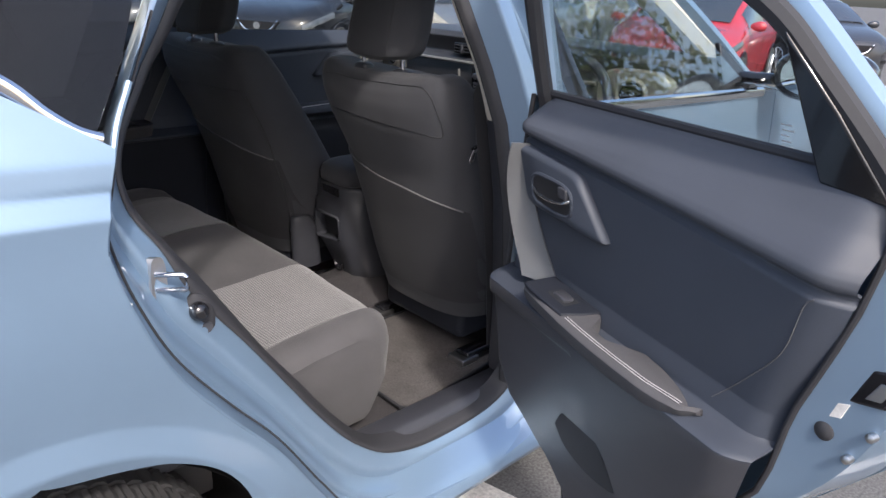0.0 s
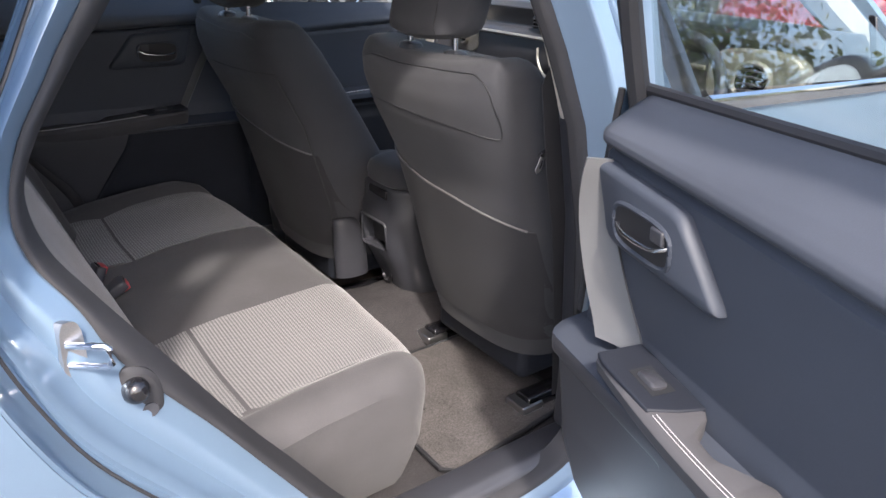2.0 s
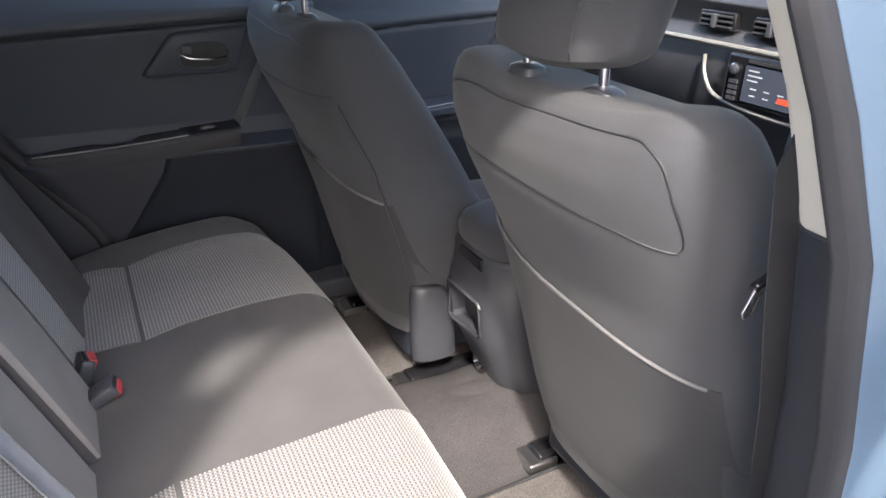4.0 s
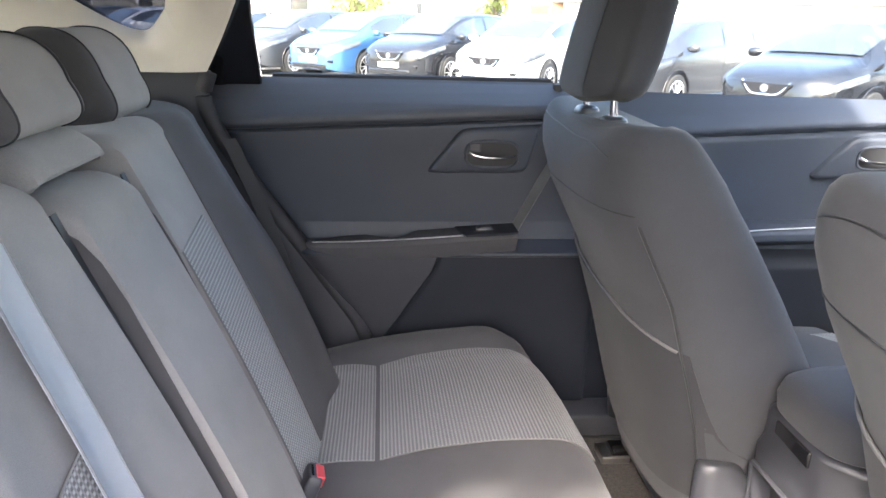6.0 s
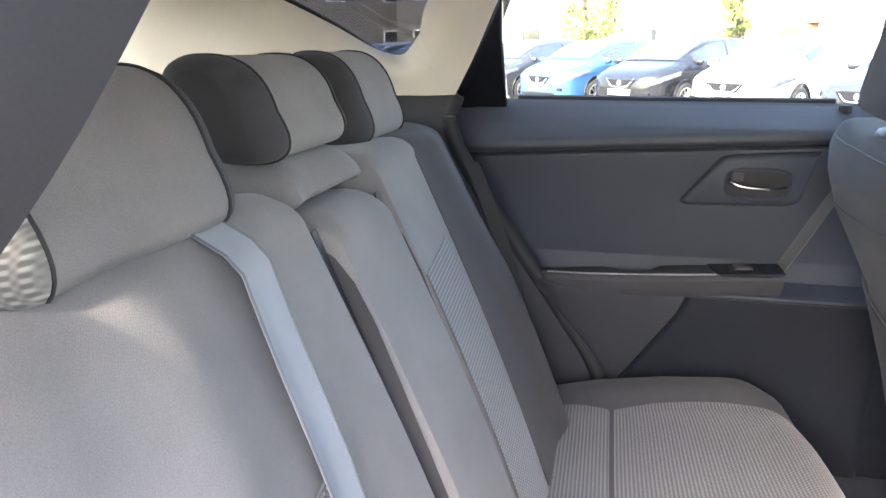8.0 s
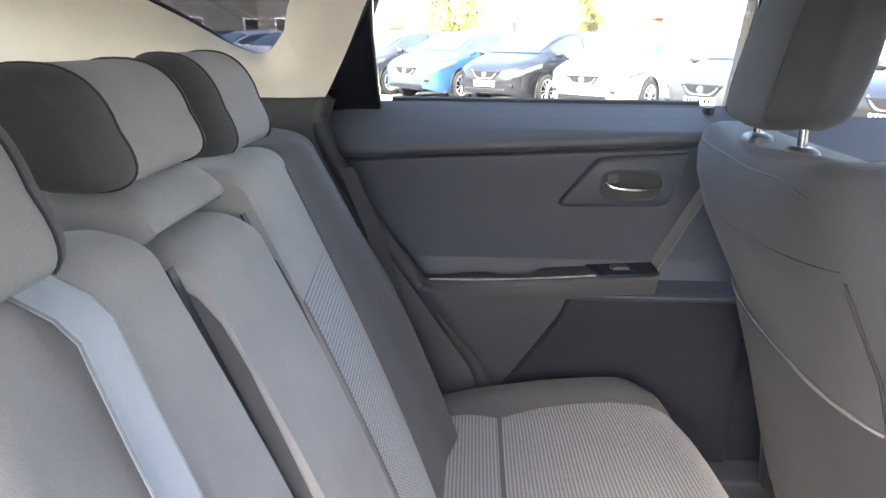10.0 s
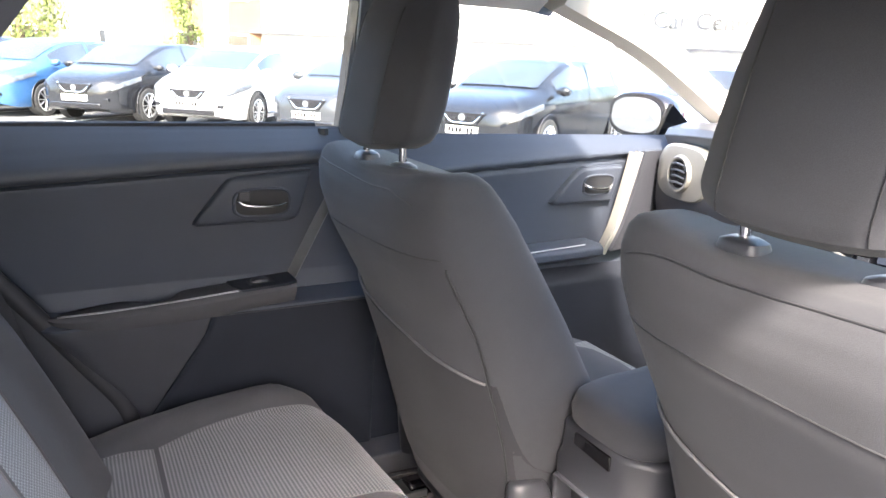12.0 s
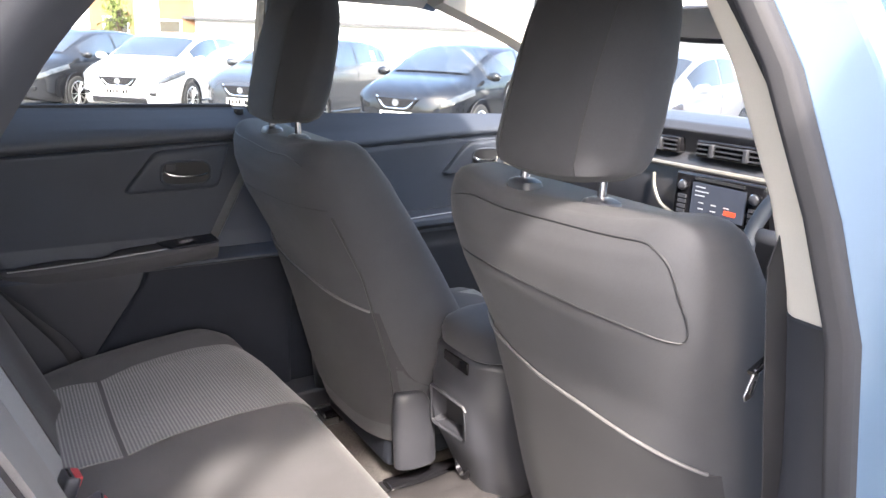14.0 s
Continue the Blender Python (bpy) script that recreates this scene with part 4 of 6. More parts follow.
        part("rail_foot", box(0.135, 0.20, s * 0.19 - 0.032, s * 0.19 + 0.032, 0.245, 0.268), STEEL, seat, "bare steel rail foot", bevel=0.004)
    # shade under the seat is put into the frame's colour
    part("seat_frame", box(0.17, 0.6, -0.17, 0.17, 0.30, 0.42), TRIMSHADE, seat, bevel=0.02)
    return seat


front_seat(0.0, -0.357, "dark grey cloth front seat with headrest and map pocket, sunlit", 1)
front_seat(-0.122, 0.360, "dark grey cloth front passenger seat beside the far door", -1)

# ---- rear bench ----
bench = thing("rear_bench_seat", "dark grey cloth rear bench with dotted light panels", "car seat")


def cush_top(x):
    return float(np.interp(x, [-0.75, -0.62, -0.49, -0.42, -0.28, -0.20], [0.462, 0.474, 0.489, 0.503, 0.516, 0.518]))


def cush_front(y):
    return -0.106 - 0.085 * abs(y / 0.64) ** 6


def cush_z(x, y):
    """Top of the bench cushion."""
    f = cush_front(y)
    z = cush_top(x)
    d = f - x
    if d < 0.085:
        q = max(0.0, 1 - d / 0.085)
        z -= 0.085 * (1 - math.sqrt(max(0.0, 1 - q * q)))
    z += 0.010 * math.cos((abs(y) - 0.37) / 0.20 * math.pi / 2) ** 2 * -1 if 0.17 < abs(y) < 0.57 else 0.0
    z += 0.030 * min(1.0, max(0.0, (abs(y) - 0.545) / 0.04)) * min(1.0, max(0.0, (x + 0.72) / 0.2))
    return z


rings = []
for y in np.concatenate(([-0.665, -0.66], np.linspace(-0.65, 0.65, 66), [0.66, 0.665])):
    f = cush_front(y)
    e = max(0.0, (abs(y) - 0.63) / 0.035)
    ring = []
    for d in (0.0, 0.001, 0.004, 0.010, 0.02, 0.035, 0.05, 0.07, 0.10, 0.15, 0.20, 0.27, 0.34, 0.42, 0.50, 0.58, 0.66):
        ring.append((f - d - 0.02 * e * e * (1 if d < 0.1 else 0), y, cush_z(f - d, y) - 0.03 * e * e))
    yb = y * 0.925
    base = [(f - 0.66, yb, 0.26), (f - 0.14, yb, 0.26), (f - 0.028, yb, 0.262), (f - 0.012, yb, 0.275), (f - 0.006, y * 0.955, 0.33), (f - 0.001, y * 0.985, 0.39)]
    rings.append(ring + base)
part("cushion", loft(rings), CLOTH, bench, "dark grey cloth bench cushion")


part("seam", tube([(cush_front(y) + 0.0004, y * 0.995, 0.424) for y in np.linspace(-0.63, 0.63, 60)], 0.0016, None, 6), RECESS, bench, "dark seam along the cushion front")


def weave_cushion(side, x0, x1):
    def f(u, v):
        ya = 0.205 + 0.012 * math.sin(math.pi * v)
        yb = 0.545 + 0.012 * math.sin(math.pi * v)
        y = side * (ya + (yb - ya) * u)
        xf = cush_front(y) - 0.012
        xa, xb = x0, (xf if x1 is None else x1)
        x = xa + (xb - xa) * v
        return (x, y, cush_z(x, y) + 0.0018)
    return f


for side in (-1, 1):
    part("weave_panel", sheet(weave_cushion(side, -0.488, None), 24, 40, 0.003), WEAVE, bench, "dotted light grey cloth panel")
    part("weave_panel", sheet(weave_cushion(side, -0.66, -0.497), 24, 12, 0.003), WEAVE, bench, "dotted light grey cloth panel")


def back_x(z):
    return -0.600 - (z - 0.48) * 0.41


def back_slice(y, z0, z1, push, thick, n=30):
    """Closed outline of the backrest at y; push(z) moves its face forward."""
    r = 0.035
    pts = []
    for i in range(n):
        z = z0 + (z1 - r - z0) * i / (n - 1)
        pts.append((back_x(z) + push(z) + 0.012 * math.sin(math.pi * (z - z0) / (z1 - z0)), y, z))
    xf = back_x(z1 - r) + push(z1 - r)
    for k in range(1, 9):
        a = math.pi / 2 * k / 8
        pts.append((xf - 0.05 + 0.05 * math.cos(a), y, z1 - r + r * math.sin(a)))
    pts.append((min(xf - 0.06, back_x(z1) - thick), y, z1 - 0.01))
    pts.append((back_x(z0) - thick - 0.05, y, z0))
    return pts


def back_section(name, y0, y1, z1, bolster, label, n=40, z0=0.43, soft=0.026, cloth=None):
    rings = []
    for i in range(n + 1):
        t = i / n
        y = y0 + (y1 - y0) * t
        edge = min(t, 1 - t) * (y1 - y0)
        rnd = -0.040 * max(0.0, 1 - edge / soft) ** 2.2
        drop = 0.02 * max(0.0, 1 - edge / 0.04) ** 2
        rings.append(back_slice(y, z0, z1 - drop, lambda z: rnd + bolster(y, z), 0.13))
    # by default the lighter cloth copy, with the light put into its colour
    return part(name, loft(rings), cloth or LITCLOTH, bench, label)


def outer_bolster(y, z):
    """Side bolsters, and the rounded outer edge that runs in towards the top."""
    a = abs(y)
    rim = float(np.interp(z, [0.45, 0.56, 0.76, 0.88, 1.03], [0.60, 0.585, 0.555, 0.50, 0.47]))
    return 0.022 * math.exp(-((a - rim + 0.10) / 0.05) ** 2) - 0.12 * min(1.0, max(0.0, (a - rim) / 0.09)) ** 1.6


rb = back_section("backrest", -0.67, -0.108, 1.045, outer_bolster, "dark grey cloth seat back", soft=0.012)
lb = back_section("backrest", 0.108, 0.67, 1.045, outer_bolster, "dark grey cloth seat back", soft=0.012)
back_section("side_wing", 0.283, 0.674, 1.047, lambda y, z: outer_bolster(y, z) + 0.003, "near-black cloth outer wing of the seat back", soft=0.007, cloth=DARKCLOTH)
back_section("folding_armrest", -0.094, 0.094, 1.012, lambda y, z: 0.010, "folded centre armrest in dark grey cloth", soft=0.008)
back_section("centre_pad", -0.100, 0.100, 1.066, lambda y, z: -0.010, "centre seat back pad", z0=1.026, soft=0.010)
for q in (-0.0945, 0.0935):
    part("armrest_side", prism([(0.46, 0.030), (0.90, 0.036), (0.945, 0.032), (0.970, 0.022), (0.985, 0.004), (0.985, -0.10), (0.46, -0.10)], q, q + 0.001, lambda z, p, y: (back_x(z) - 0.02 + p, y, z)), DARKCLOTH, bench, "near-black cloth side of the armrest")
# dark strips just under the surface paint the shade of the armrest gaps
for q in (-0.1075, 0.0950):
    part("gap_shade", sheet(lambda u, v: (back_x(0.46 + 0.54 * v) - 0.004, q + 0.0125 * u, 0.46 + 0.54 * v), 2, 20, 0.002), RECESS, bench, "dark strip standing for shade in the gap beside the armrest")
# added dark sheet that paints the shade behind the armrest
part("recess_shade", prism([(-0.13, 0.44), (0.13, 0.44), (0.13, 1.03), (-0.13, 1.03)], 0.0, 0.01, lambda y, z, d: (back_x(z) - 0.085 - d, y, z)), RECESS, bench, "dark sheet standing for shade behind the armrest")
for side, bk in ((-1, rb), (1, lb)):
    def wv(u, v, s=side):
        inner, wide = (0.1205, 0.142 + 0.012 * (1 - v)) if s > 0 else (0.268, 0.13)
        top = 0.888 + 0.014 * u if s > 0 else 0.850 - 0.015 * u
        z = 0.475 + (top - 0.475) * v
        y = s * (inner + wide * u)
        return (back_x(z) + outer_bolster(y, z) - 0.040 * max(0.0, 1 - (abs(y) - 0.108) / 0.012) ** 2.2 + 0.012 * math.sin(math.pi * (z - 0.43) / 0.615) + 0.0035, y, z)
    part("weave_panel", sheet(wv, 20, 30, 0.003), WEAVE, bk, "dotted light grey cloth panel")


def rear_headrest(y0, face, half, z0, z1, xf):
    """A wide padded headrest: a flat face |y| < face and rounded end panels; xf is the lower lip of its face."""
    rings = []
    n = 48
    for i in range(n + 1):
        y = half * math.sin(math.pi / 2 * (2 * i / n - 1))
        e = max(0.0, abs(y) - face) / (half - face)
        k = math.sqrt(max(0.0, 1 - 0.90 * e ** 2.2))
        ring = []
        for p, q in sup(1, 1, 2.6, 40):
            zz = (z0 + z1) / 2 + q * (z1 - z0) / 2 * (0.62 + 0.38 * k)
            ring.append((xf - 0.056 + p * 0.058 * (0.25 + 0.75 * k) - 0.30 * (zz - z0) + (0.016 * max(0.0, -q) * max(0.0, p)), y0 + y, zz))
        rings.append(ring)
    # headrest face takes the lighter cloth copy in place of light
    h = part("headrest", loft(rings), LITCLOTH, bench, "dark grey cloth rear headrest")
    for s in (-1, 1):
        last = rings[0] if s < 0 else rings[-1]
        keep = [r for r in rings if s * (r[0][1] - y0) > face]
        keep = keep if s > 0 else keep[::-1]
        cx, cz = sum(p[0] for p in last) / 40, sum(p[2] for p in last) / 40
        part("end_panel", loft([[(cx + (x - cx) * 1.012, y + s * 0.0015, cz + (z - cz) * 1.012) for x, y, z in r] for r in keep]), RIBBED if s < 0 and y0 < -0.1 else DARKCLOTH, h, "cloth end panel of the headrest")
        edge = [(cx + (x - cx) * 1.014, y, cz + (z - cz) * 1.014) for x, y, z in (keep[0] if s > 0 else keep[0])]
        part("piping", tube(edge, 0.0016, None, 6, up=(0, 1, 0), closed=True), RECESS, h, "dark seam round the end panel")
    return h


rear_headrest(0.0, 0.076, 0.112, 1.062, 1.170, -0.846)
rear_headrest(-0.335, 0.094, 0.128, 1.030, 1.164, -0.825)
rear_headrest(0.340, 0.074, 0.112, 1.036, 1.172, -0.868)

# centre belt over the seat back
belt = thing("seat_belt", "pale grey webbing belt lying over the seat back", "seat belt")
bp = [(-0.256, 1.072), (-0.264, 1.03), (-0.273, 0.95), (-0.279, 0.86), (-0.287, 0.79), (-0.292, 0.66), (-0.285, 0.50)]
bp = smooth2(bp, 30)
part("webbing", strip([(y - 0.023, z) for y, z in bp], [(y + 0.023, z) for y, z in bp], 4, lambda y, z, t: (back_x(z) + outer_bolster(y, z) + 0.022 - 1.6 * max(0.0, z - 1.022) + 0.002 * math.cos(t * 6.28), y, z), 0.0015), BELT, belt)
for edge_y in (-0.0225, 0.0225):
    part("selvage", tube([(back_x(z) + outer_bolster(y + edge_y, z) + 0.0242 - 1.6 * max(0.0, z - 1.022), y + edge_y, z) for y, z in bp], 0.0011, None, 6), BELTEDGE, belt, "darker woven belt edge")
sb = thing("seat_belt", "black side belt hanging beside the far rear seat", "seat belt")
belt_line_far = smooth2([(-0.800, 0.955), (-0.790, 0.935), (-0.780, 0.91), (-0.745, 0.82), (-0.705, 0.70), (-0.672, 0.56)], 30)
part("webbing", strip([(x - 0.014, z) for x, z in belt_line_far], [(x + 0.014, z) for x, z in belt_line_far], 2, lambda x, z, t: (x, 0.655 - 0.10 * max(0.0, z - 0.95) + 0.012 * t, z), 0.0015), RECESS, sb)
part("tongue", tube([(-0.70, 0.655, 0.62), (-0.685, 0.65, 0.585), (-0.665, 0.645, 0.545)], 0.020, 10, 8, flat=0.5), GLOSS, sb, "black belt tongue")
part("tongue_blade", box(-0.70, -0.694, 0.640, 0.656, 0.575, 0.60), STEEL, sb, "steel tongue blade", bevel=0.001)
# belt buckles on the cushion
for bx, by, bz, tilt, turn in ((-0.600, 0.118, 0.500, -22, 8), (-0.580, 0.055, 0.492, -58, -6)):
    bk = thing("belt_buckle", "black belt buckle with a red button on the bench", "belt buckle", pose(bx, by, bz, 0, -tilt, turn), "belt buckles")
    part("housing", loft([[(p, q, z) for p, q in sup(a, b, 4.5, 28)] for z, a, b in ((-0.045, 0.011, 0.019), (-0.020, 0.013, 0.0215), (0.020, 0.0135, 0.023), (0.034, 0.0125, 0.0225), (0.037, 0.010, 0.020))]), PLASTIC, bk)
    part("button", box(0.001, 0.0145, -0.017, 0.017, 0.020, 0.0385), RED, bk, "red release button", bevel=0.002)
    part("slot", box(-0.007, -0.003, -0.014, 0.014, 0.030, 0.0376), GLOSS, bk, "tongue slot")
    part("stalk", tube([(0, 0, -0.04), (-0.004, 0, -0.075), (-0.02, 0, -0.10)], 0.014, 8, 10, flat=0.4, up=(1, 0, 0)), PLASTIC, bk, "webbing stalk")

# ---- centre console ----
console = thing("centre_console", "black plastic centre console with padded lid and rear tray", "console")


def carve(ob, cutter):
    """Takes the solid cutter out of a finished part."""
    me = bpy.data.meshes.new("cutter")
    bmesh.ops.recalc_face_normals(cutter, faces=cutter.faces)
    cutter.to_mesh(me)
    cutter.free()
    tool = new("cutter", me)
    mod = ob.modifiers.new("cut", "BOOLEAN")
    mod.operation, mod.object, mod.solver = "DIFFERENCE", tool, "EXACT"
    out = bpy.data.meshes.new_from_object(ob.evaluated_get(bpy.context.evaluated_depsgraph_get()))
    ob.modifiers.clear()
    ob.data = out
    bpy.data.objects.remove(tool)
    return ob


CON = [(0.20, 0.215, 0.050, -0.055), (0.27, 0.190, 0.066, -0.064), (0.34, 0.160, 0.086, -0.074), (0.42, 0.128, 0.106, -0.084), (0.455, 0.112, 0.116, -0.088), (0.50, 0.106, 0.120, -0.090), (0.575, 0.104, 0.121, -0.090), (0.590, 0.112, 0.120, -0.089), (0.640, 0.112, 0.118, -0.088), (0.648, 0.118, 0.112, -0.082)]


def con_x(z):
    return float(np.interp(z, [c[0] for c in CON], [c[1] for c in CON]))


rings = []
for z, xr, yl, yr in CON:
    rings.append([(0.75, yl, z), (xr + 0.030, yl, z), (xr + 0.010, yl - 0.006, z), (xr, yl - 0.022, z), (xr, yr + 0.058, z), (xr + 0.006, yr + 0.044, z), (xr + 0.034, yr + 0.010, z), (xr + 0.060, yr, z), (0.75, yr, z)])
body = part("body", loft(rings), PLASTIC, console, bevel=0.004)
TRAY = [(0.105, 0.538), (0.100, 0.545), (-0.018, 0.545), (-0.024, 0.538), (-0.024, 0.474), (-0.016, 0.467), (0.096, 0.455), (0.105, 0.462)]
carve(body, prism(TRAY, -0.03, 0.045, lambda y, z, d: (con_x(z) + d, y, z)))
tr = part("rear_tray", prism([(y * 0.98 + 0.001, z) for y, z in TRAY], 0.036, 0.044, lambda y, z, d: (con_x(z) + d, y, z)), RECESS, console, "black open tray")
part("tray_frame", tube([(con_x(z) - 0.001, y, z) for y, z in TRAY], 0.0045, None, 8, closed=True), PLASTIC, tr, "raised tray frame")
part("tray_mark", tube([(con_x(0.49) + 0.0345, 0.025 + 0.010 * math.cos(a), 0.497 + 0.008 * math.sin(a)) for a in np.linspace(3.3, 6.1, 10)], 0.0010, None, 6), SATIN, tr, "small pale symbol")
latch = part("lid_latch", prism([(0.070, 0.638), (-0.018, 0.638), (-0.018, 0.612), (0.070, 0.616)], -0.004, 0.01, lambda y, z, d: (con_x(z) + d, y, z)), GLOSS, console, "black lid latch", bevel=0.003)
lid = []
for z, g in ((0.650, -0.002), (0.656, 0.006), (0.678, 0.009), (0.698, 0.003), (0.710, -0.012), (0.716, -0.038)):
    lid.append([(0.265 + p, 0.016 + q, z + 0.02 * max(0, (p - 0.0) / 0.16)) for p, q in sup(0.155 + g, 0.100 + g, 3.6, 48)])
part("lid", loft(lid), FRONTCLOTH, console, "padded armrest lid")
for y in (0.038,):
    part("socket", loft([[(con_x(0.37) + x, y + q, 0.372 + p) for p, q in sup(r, r * 0.8, 2, 20)] for x, r in ((0.03, 0.036), (0.0, 0.036), (-0.002, 0.028), (0.006, 0.022))]), GLOSS, console, "glossy round socket cover")
part("tunnel_cover", sheet(lambda u, v: (-0.30 + 1.0 * u, -0.13 + 0.26 * v, 0.25 + 0.085 * math.sin(math.pi * v)), 10, 14, 0.005), CARPET, console, "charcoal carpet over the tunnel")

# ---- dashboard ----
dash = thing("dashboard", "black dashboard with silver lines and round air vents", "dashboard")
prof = [(1.25, 1.02), (1.12, 1.075), (0.98, 1.105), (0.86, 1.11), (0.79, 1.095), (0.775, 1.075), (0.79, 1.055), (0.80, 1.02), (0.775, 1.005), (0.765, 0.985), (0.77, 0.90), (0.80, 0.80), (0.88, 0.68), (1.0, 0.55), (1.25, 0.45)]
part("top", loft([[(x + 0.10 * abs(y / 0.72) ** 3 - 0.0, y, z - 0.02 * abs(y / 0.72) ** 3) for x, z in prof] for y in np.linspace(-0.70, 0.70, 41)]), PLASTIC, dash, bevel=0.004)
for z, r in ((0.992, 0.006),):
    part("silver_line", tube([(0.757 + 0.10 * abs(y / 0.72) ** 3, y, z - 0.02 * abs(y / 0.72) ** 3) for y in np.linspace(-0.46, 0.46, 40)], r, None, 8), SILVER, dash, "thin silver trim line")
head = part("head_unit", box(0.742, 0.80, -0.190, 0.048, 0.880, 0.984), GLOSS, dash, "black touchscreen unit", bevel=0.006)
SCREEN = node_mat("dim_screen", (0.02, 0.022, 0.028), 0.2, blot=0.15, blot_scale=30)
sc_b = SCREEN.node_tree.nodes["Principled BSDF"]
sc_b.inputs["Emission Color"].default_value, sc_b.inputs["Emission Strength"].default_value = (0.10, 0.12, 0.17, 1), 0.08
part("screen", box(0.738, 0.742, -0.146, -0.006, 0.890, 0.964), SCREEN, head, "dim touchscreen")
ORANGE = node_mat("orange_icon", (0.45, 0.06, 0.03), 0.4)
ob = ORANGE.node_tree.nodes["Principled BSDF"]
ob.inputs["Emission Color"].default_value, ob.inputs["Emission Strength"].default_value = (0.9, 0.07, 0.03, 1), 0.09
part("disc_slot", box(0.738, 0.742, -0.140, -0.010, 0.970, 0.976), RECESS, head, "black disc slot")
part("screen_key", box(0.7365, 0.738, -0.128, -0.098, 0.903, 0.914), ORANGE, head, "red-orange lit key")
GREYTEXT = node_mat("pale_screen_text", (0.4, 0.42, 0.45), 0.4)
for k in range(3):
    part("text_bar", box(0.7368, 0.738, -0.042 - 0.01 * (k % 2), -0.016, 0.954 - 0.010 * k, 0.9565 - 0.010 * k), GREYTEXT, head)
for k in range(6):
    part("text_bar", box(0.7368, 0.738, -0.030 - 0.034 * (k % 3) - 0.012, -0.028 - 0.034 * (k % 3), 0.918 - 0.014 * (k // 3), 0.9205 - 0.014 * (k // 3)), GREYTEXT, head)
for y in (0.022, -0.168):
    part("knob", loft([[(x, y + q, 0.952 + p) for p, q in sup(r, r, 2, 20)] for x, r in ((0.744, 0.011), (0.732, 0.0105), (0.730, 0.008))]), PLASTIC, head, "black knob")
    part("knob_ring", tube([(0.739, y + 0.0115 * math.cos(a), 0.952 + 0.0115 * math.sin(a)) for a in np.linspace(0, 2 * math.pi, 21)[:-1]], 0.0014, None, 6, closed=True), CHROME, head, "thin chrome ring")
    for k in range(4):
        part("button", box(0.738, 0.745, y - 0.011, y + 0.011, 0.886 + 0.012 * k, 0.894 + 0.012 * k), PLASTIC, head)
for y in (0.13, -0.02, -0.11):
    v = part("air_vent", box(0.772, 0.80, y - 0.055, y + 0.045, 1.018, 1.058), GLOSS, dash, "black slatted air vent", bevel=0.004)
    for k in range(3):
        part("slat", box(0.764, 0.78, y - 0.050, y + 0.040, 1.025 + 0.011 * k, 1.028 + 0.011 * k), PLASTIC, v)
    part("vent_tab", box(0.758, 0.772, y - 0.010, y + 0.002, 1.022, 1.052), PLASTIC, v, "vent slider", bevel=0.003)
part("silver_line", tube([(0.757, 0.128, 0.965), (0.754, 0.118, 0.925), (0.751, 0.085, 0.888), (0.750, 0.02, 0.873), (0.750, -0.07, 0.866), (0.752, -0.19, 0.864)], 0.0045, 40, 8), SILVER, dash, "curved silver trim line")
# round end vents
VX, VY, VZ = 0.815, 0.575, 0.968
for s in (-1, 1):
    def rv(r, x):
        return [(x + 0.25 * (VY + r * math.cos(a) - VY), s * (VY + r * math.cos(a)), VZ + r * math.sin(a)) for a in np.linspace(0, 2 * math.pi, 41)[:-1]]
    part("end_panel", loft([[(x + 0.25 * q, s * (VY + q), VZ + 0.002 + p) for p, q in sup(a, b, 3.2, 36)] for x, a, b in ((VX + 0.10, 0.074, 0.115), (VX + 0.010, 0.074, 0.115), (VX + 0.002, 0.068, 0.108), (VX, 0.05, 0.09))]), SILVER, dash, "pale grey end panel")
    v = part("round_vent", loft([rv(0.036, VX), rv(0.037, VX - 0.006), rv(0.040, VX - 0.011), rv(0.045, VX - 0.012), rv(0.050, VX - 0.004), rv(0.050, VX + 0.01)], caps=False), SILVER, dash, "round vent with silver ring")
    part("vent_core", loft([rv(0.037, VX + 0.004), rv(0.036, VX - 0.006), rv(0.01, VX - 0.008)]), GLOSS, v, "black vent core")
    for k in range(4):
        z = VZ - 0.024 + 0.016 * k
        part("slat", tube([(VX - 0.010 - 0.007, s * (VY - 0.029), z), (VX - 0.014, s * VY, z + 0.004), (VX - 0.010 + 0.007, s * (VY + 0.029), z)], 0.003, 10), PLASTIC, v)

# ---- steering wheel ----
wheel_pose = pose(0.655, -0.410, 0.90, 0, -66, 0)
sw = thing("steering_wheel", "black leather steering wheel in front of the driver seat", "steering wheel", wheel_pose)
part("rim", tube([(0.183 * math.cos(a), 0.183 * math.sin(a), 0) for a in np.linspace(0, 2 * math.pi, 49)[:-1]], 0.0155, None, 12, closed=True), PADDED, sw, "black leather rim")
part("hub", loft([[(p, q, z) for p, q in sup(r, r * 0.95, 2.6, 30)] for r, z in ((0.05, -0.03), (0.078, -0.015), (0.08, 0.005), (0.06, 0.025))]), PLASTIC, sw)
for a in (0, 180, 270):
    part("spoke", tube([(0.06 * math.sin(radians(a)), 0.06 * math.cos(radians(a)), 0.0), (0.18 * math.sin(radians(a)), 0.18 * math.cos(radians(a)), 0.0)], 0.016, 6, 8, flat=0.5), PLASTIC, sw, "black spoke")
part("column", tube([(0, 0, -0.02), (0.02, 0, -0.25)], 0.05, 8, 16), PLASTIC, sw)

# ---- far front door lining and mirrors ----
fd = thing("front_door_lining", "dark grey front door lining with chrome handle and silver pull", "car door")
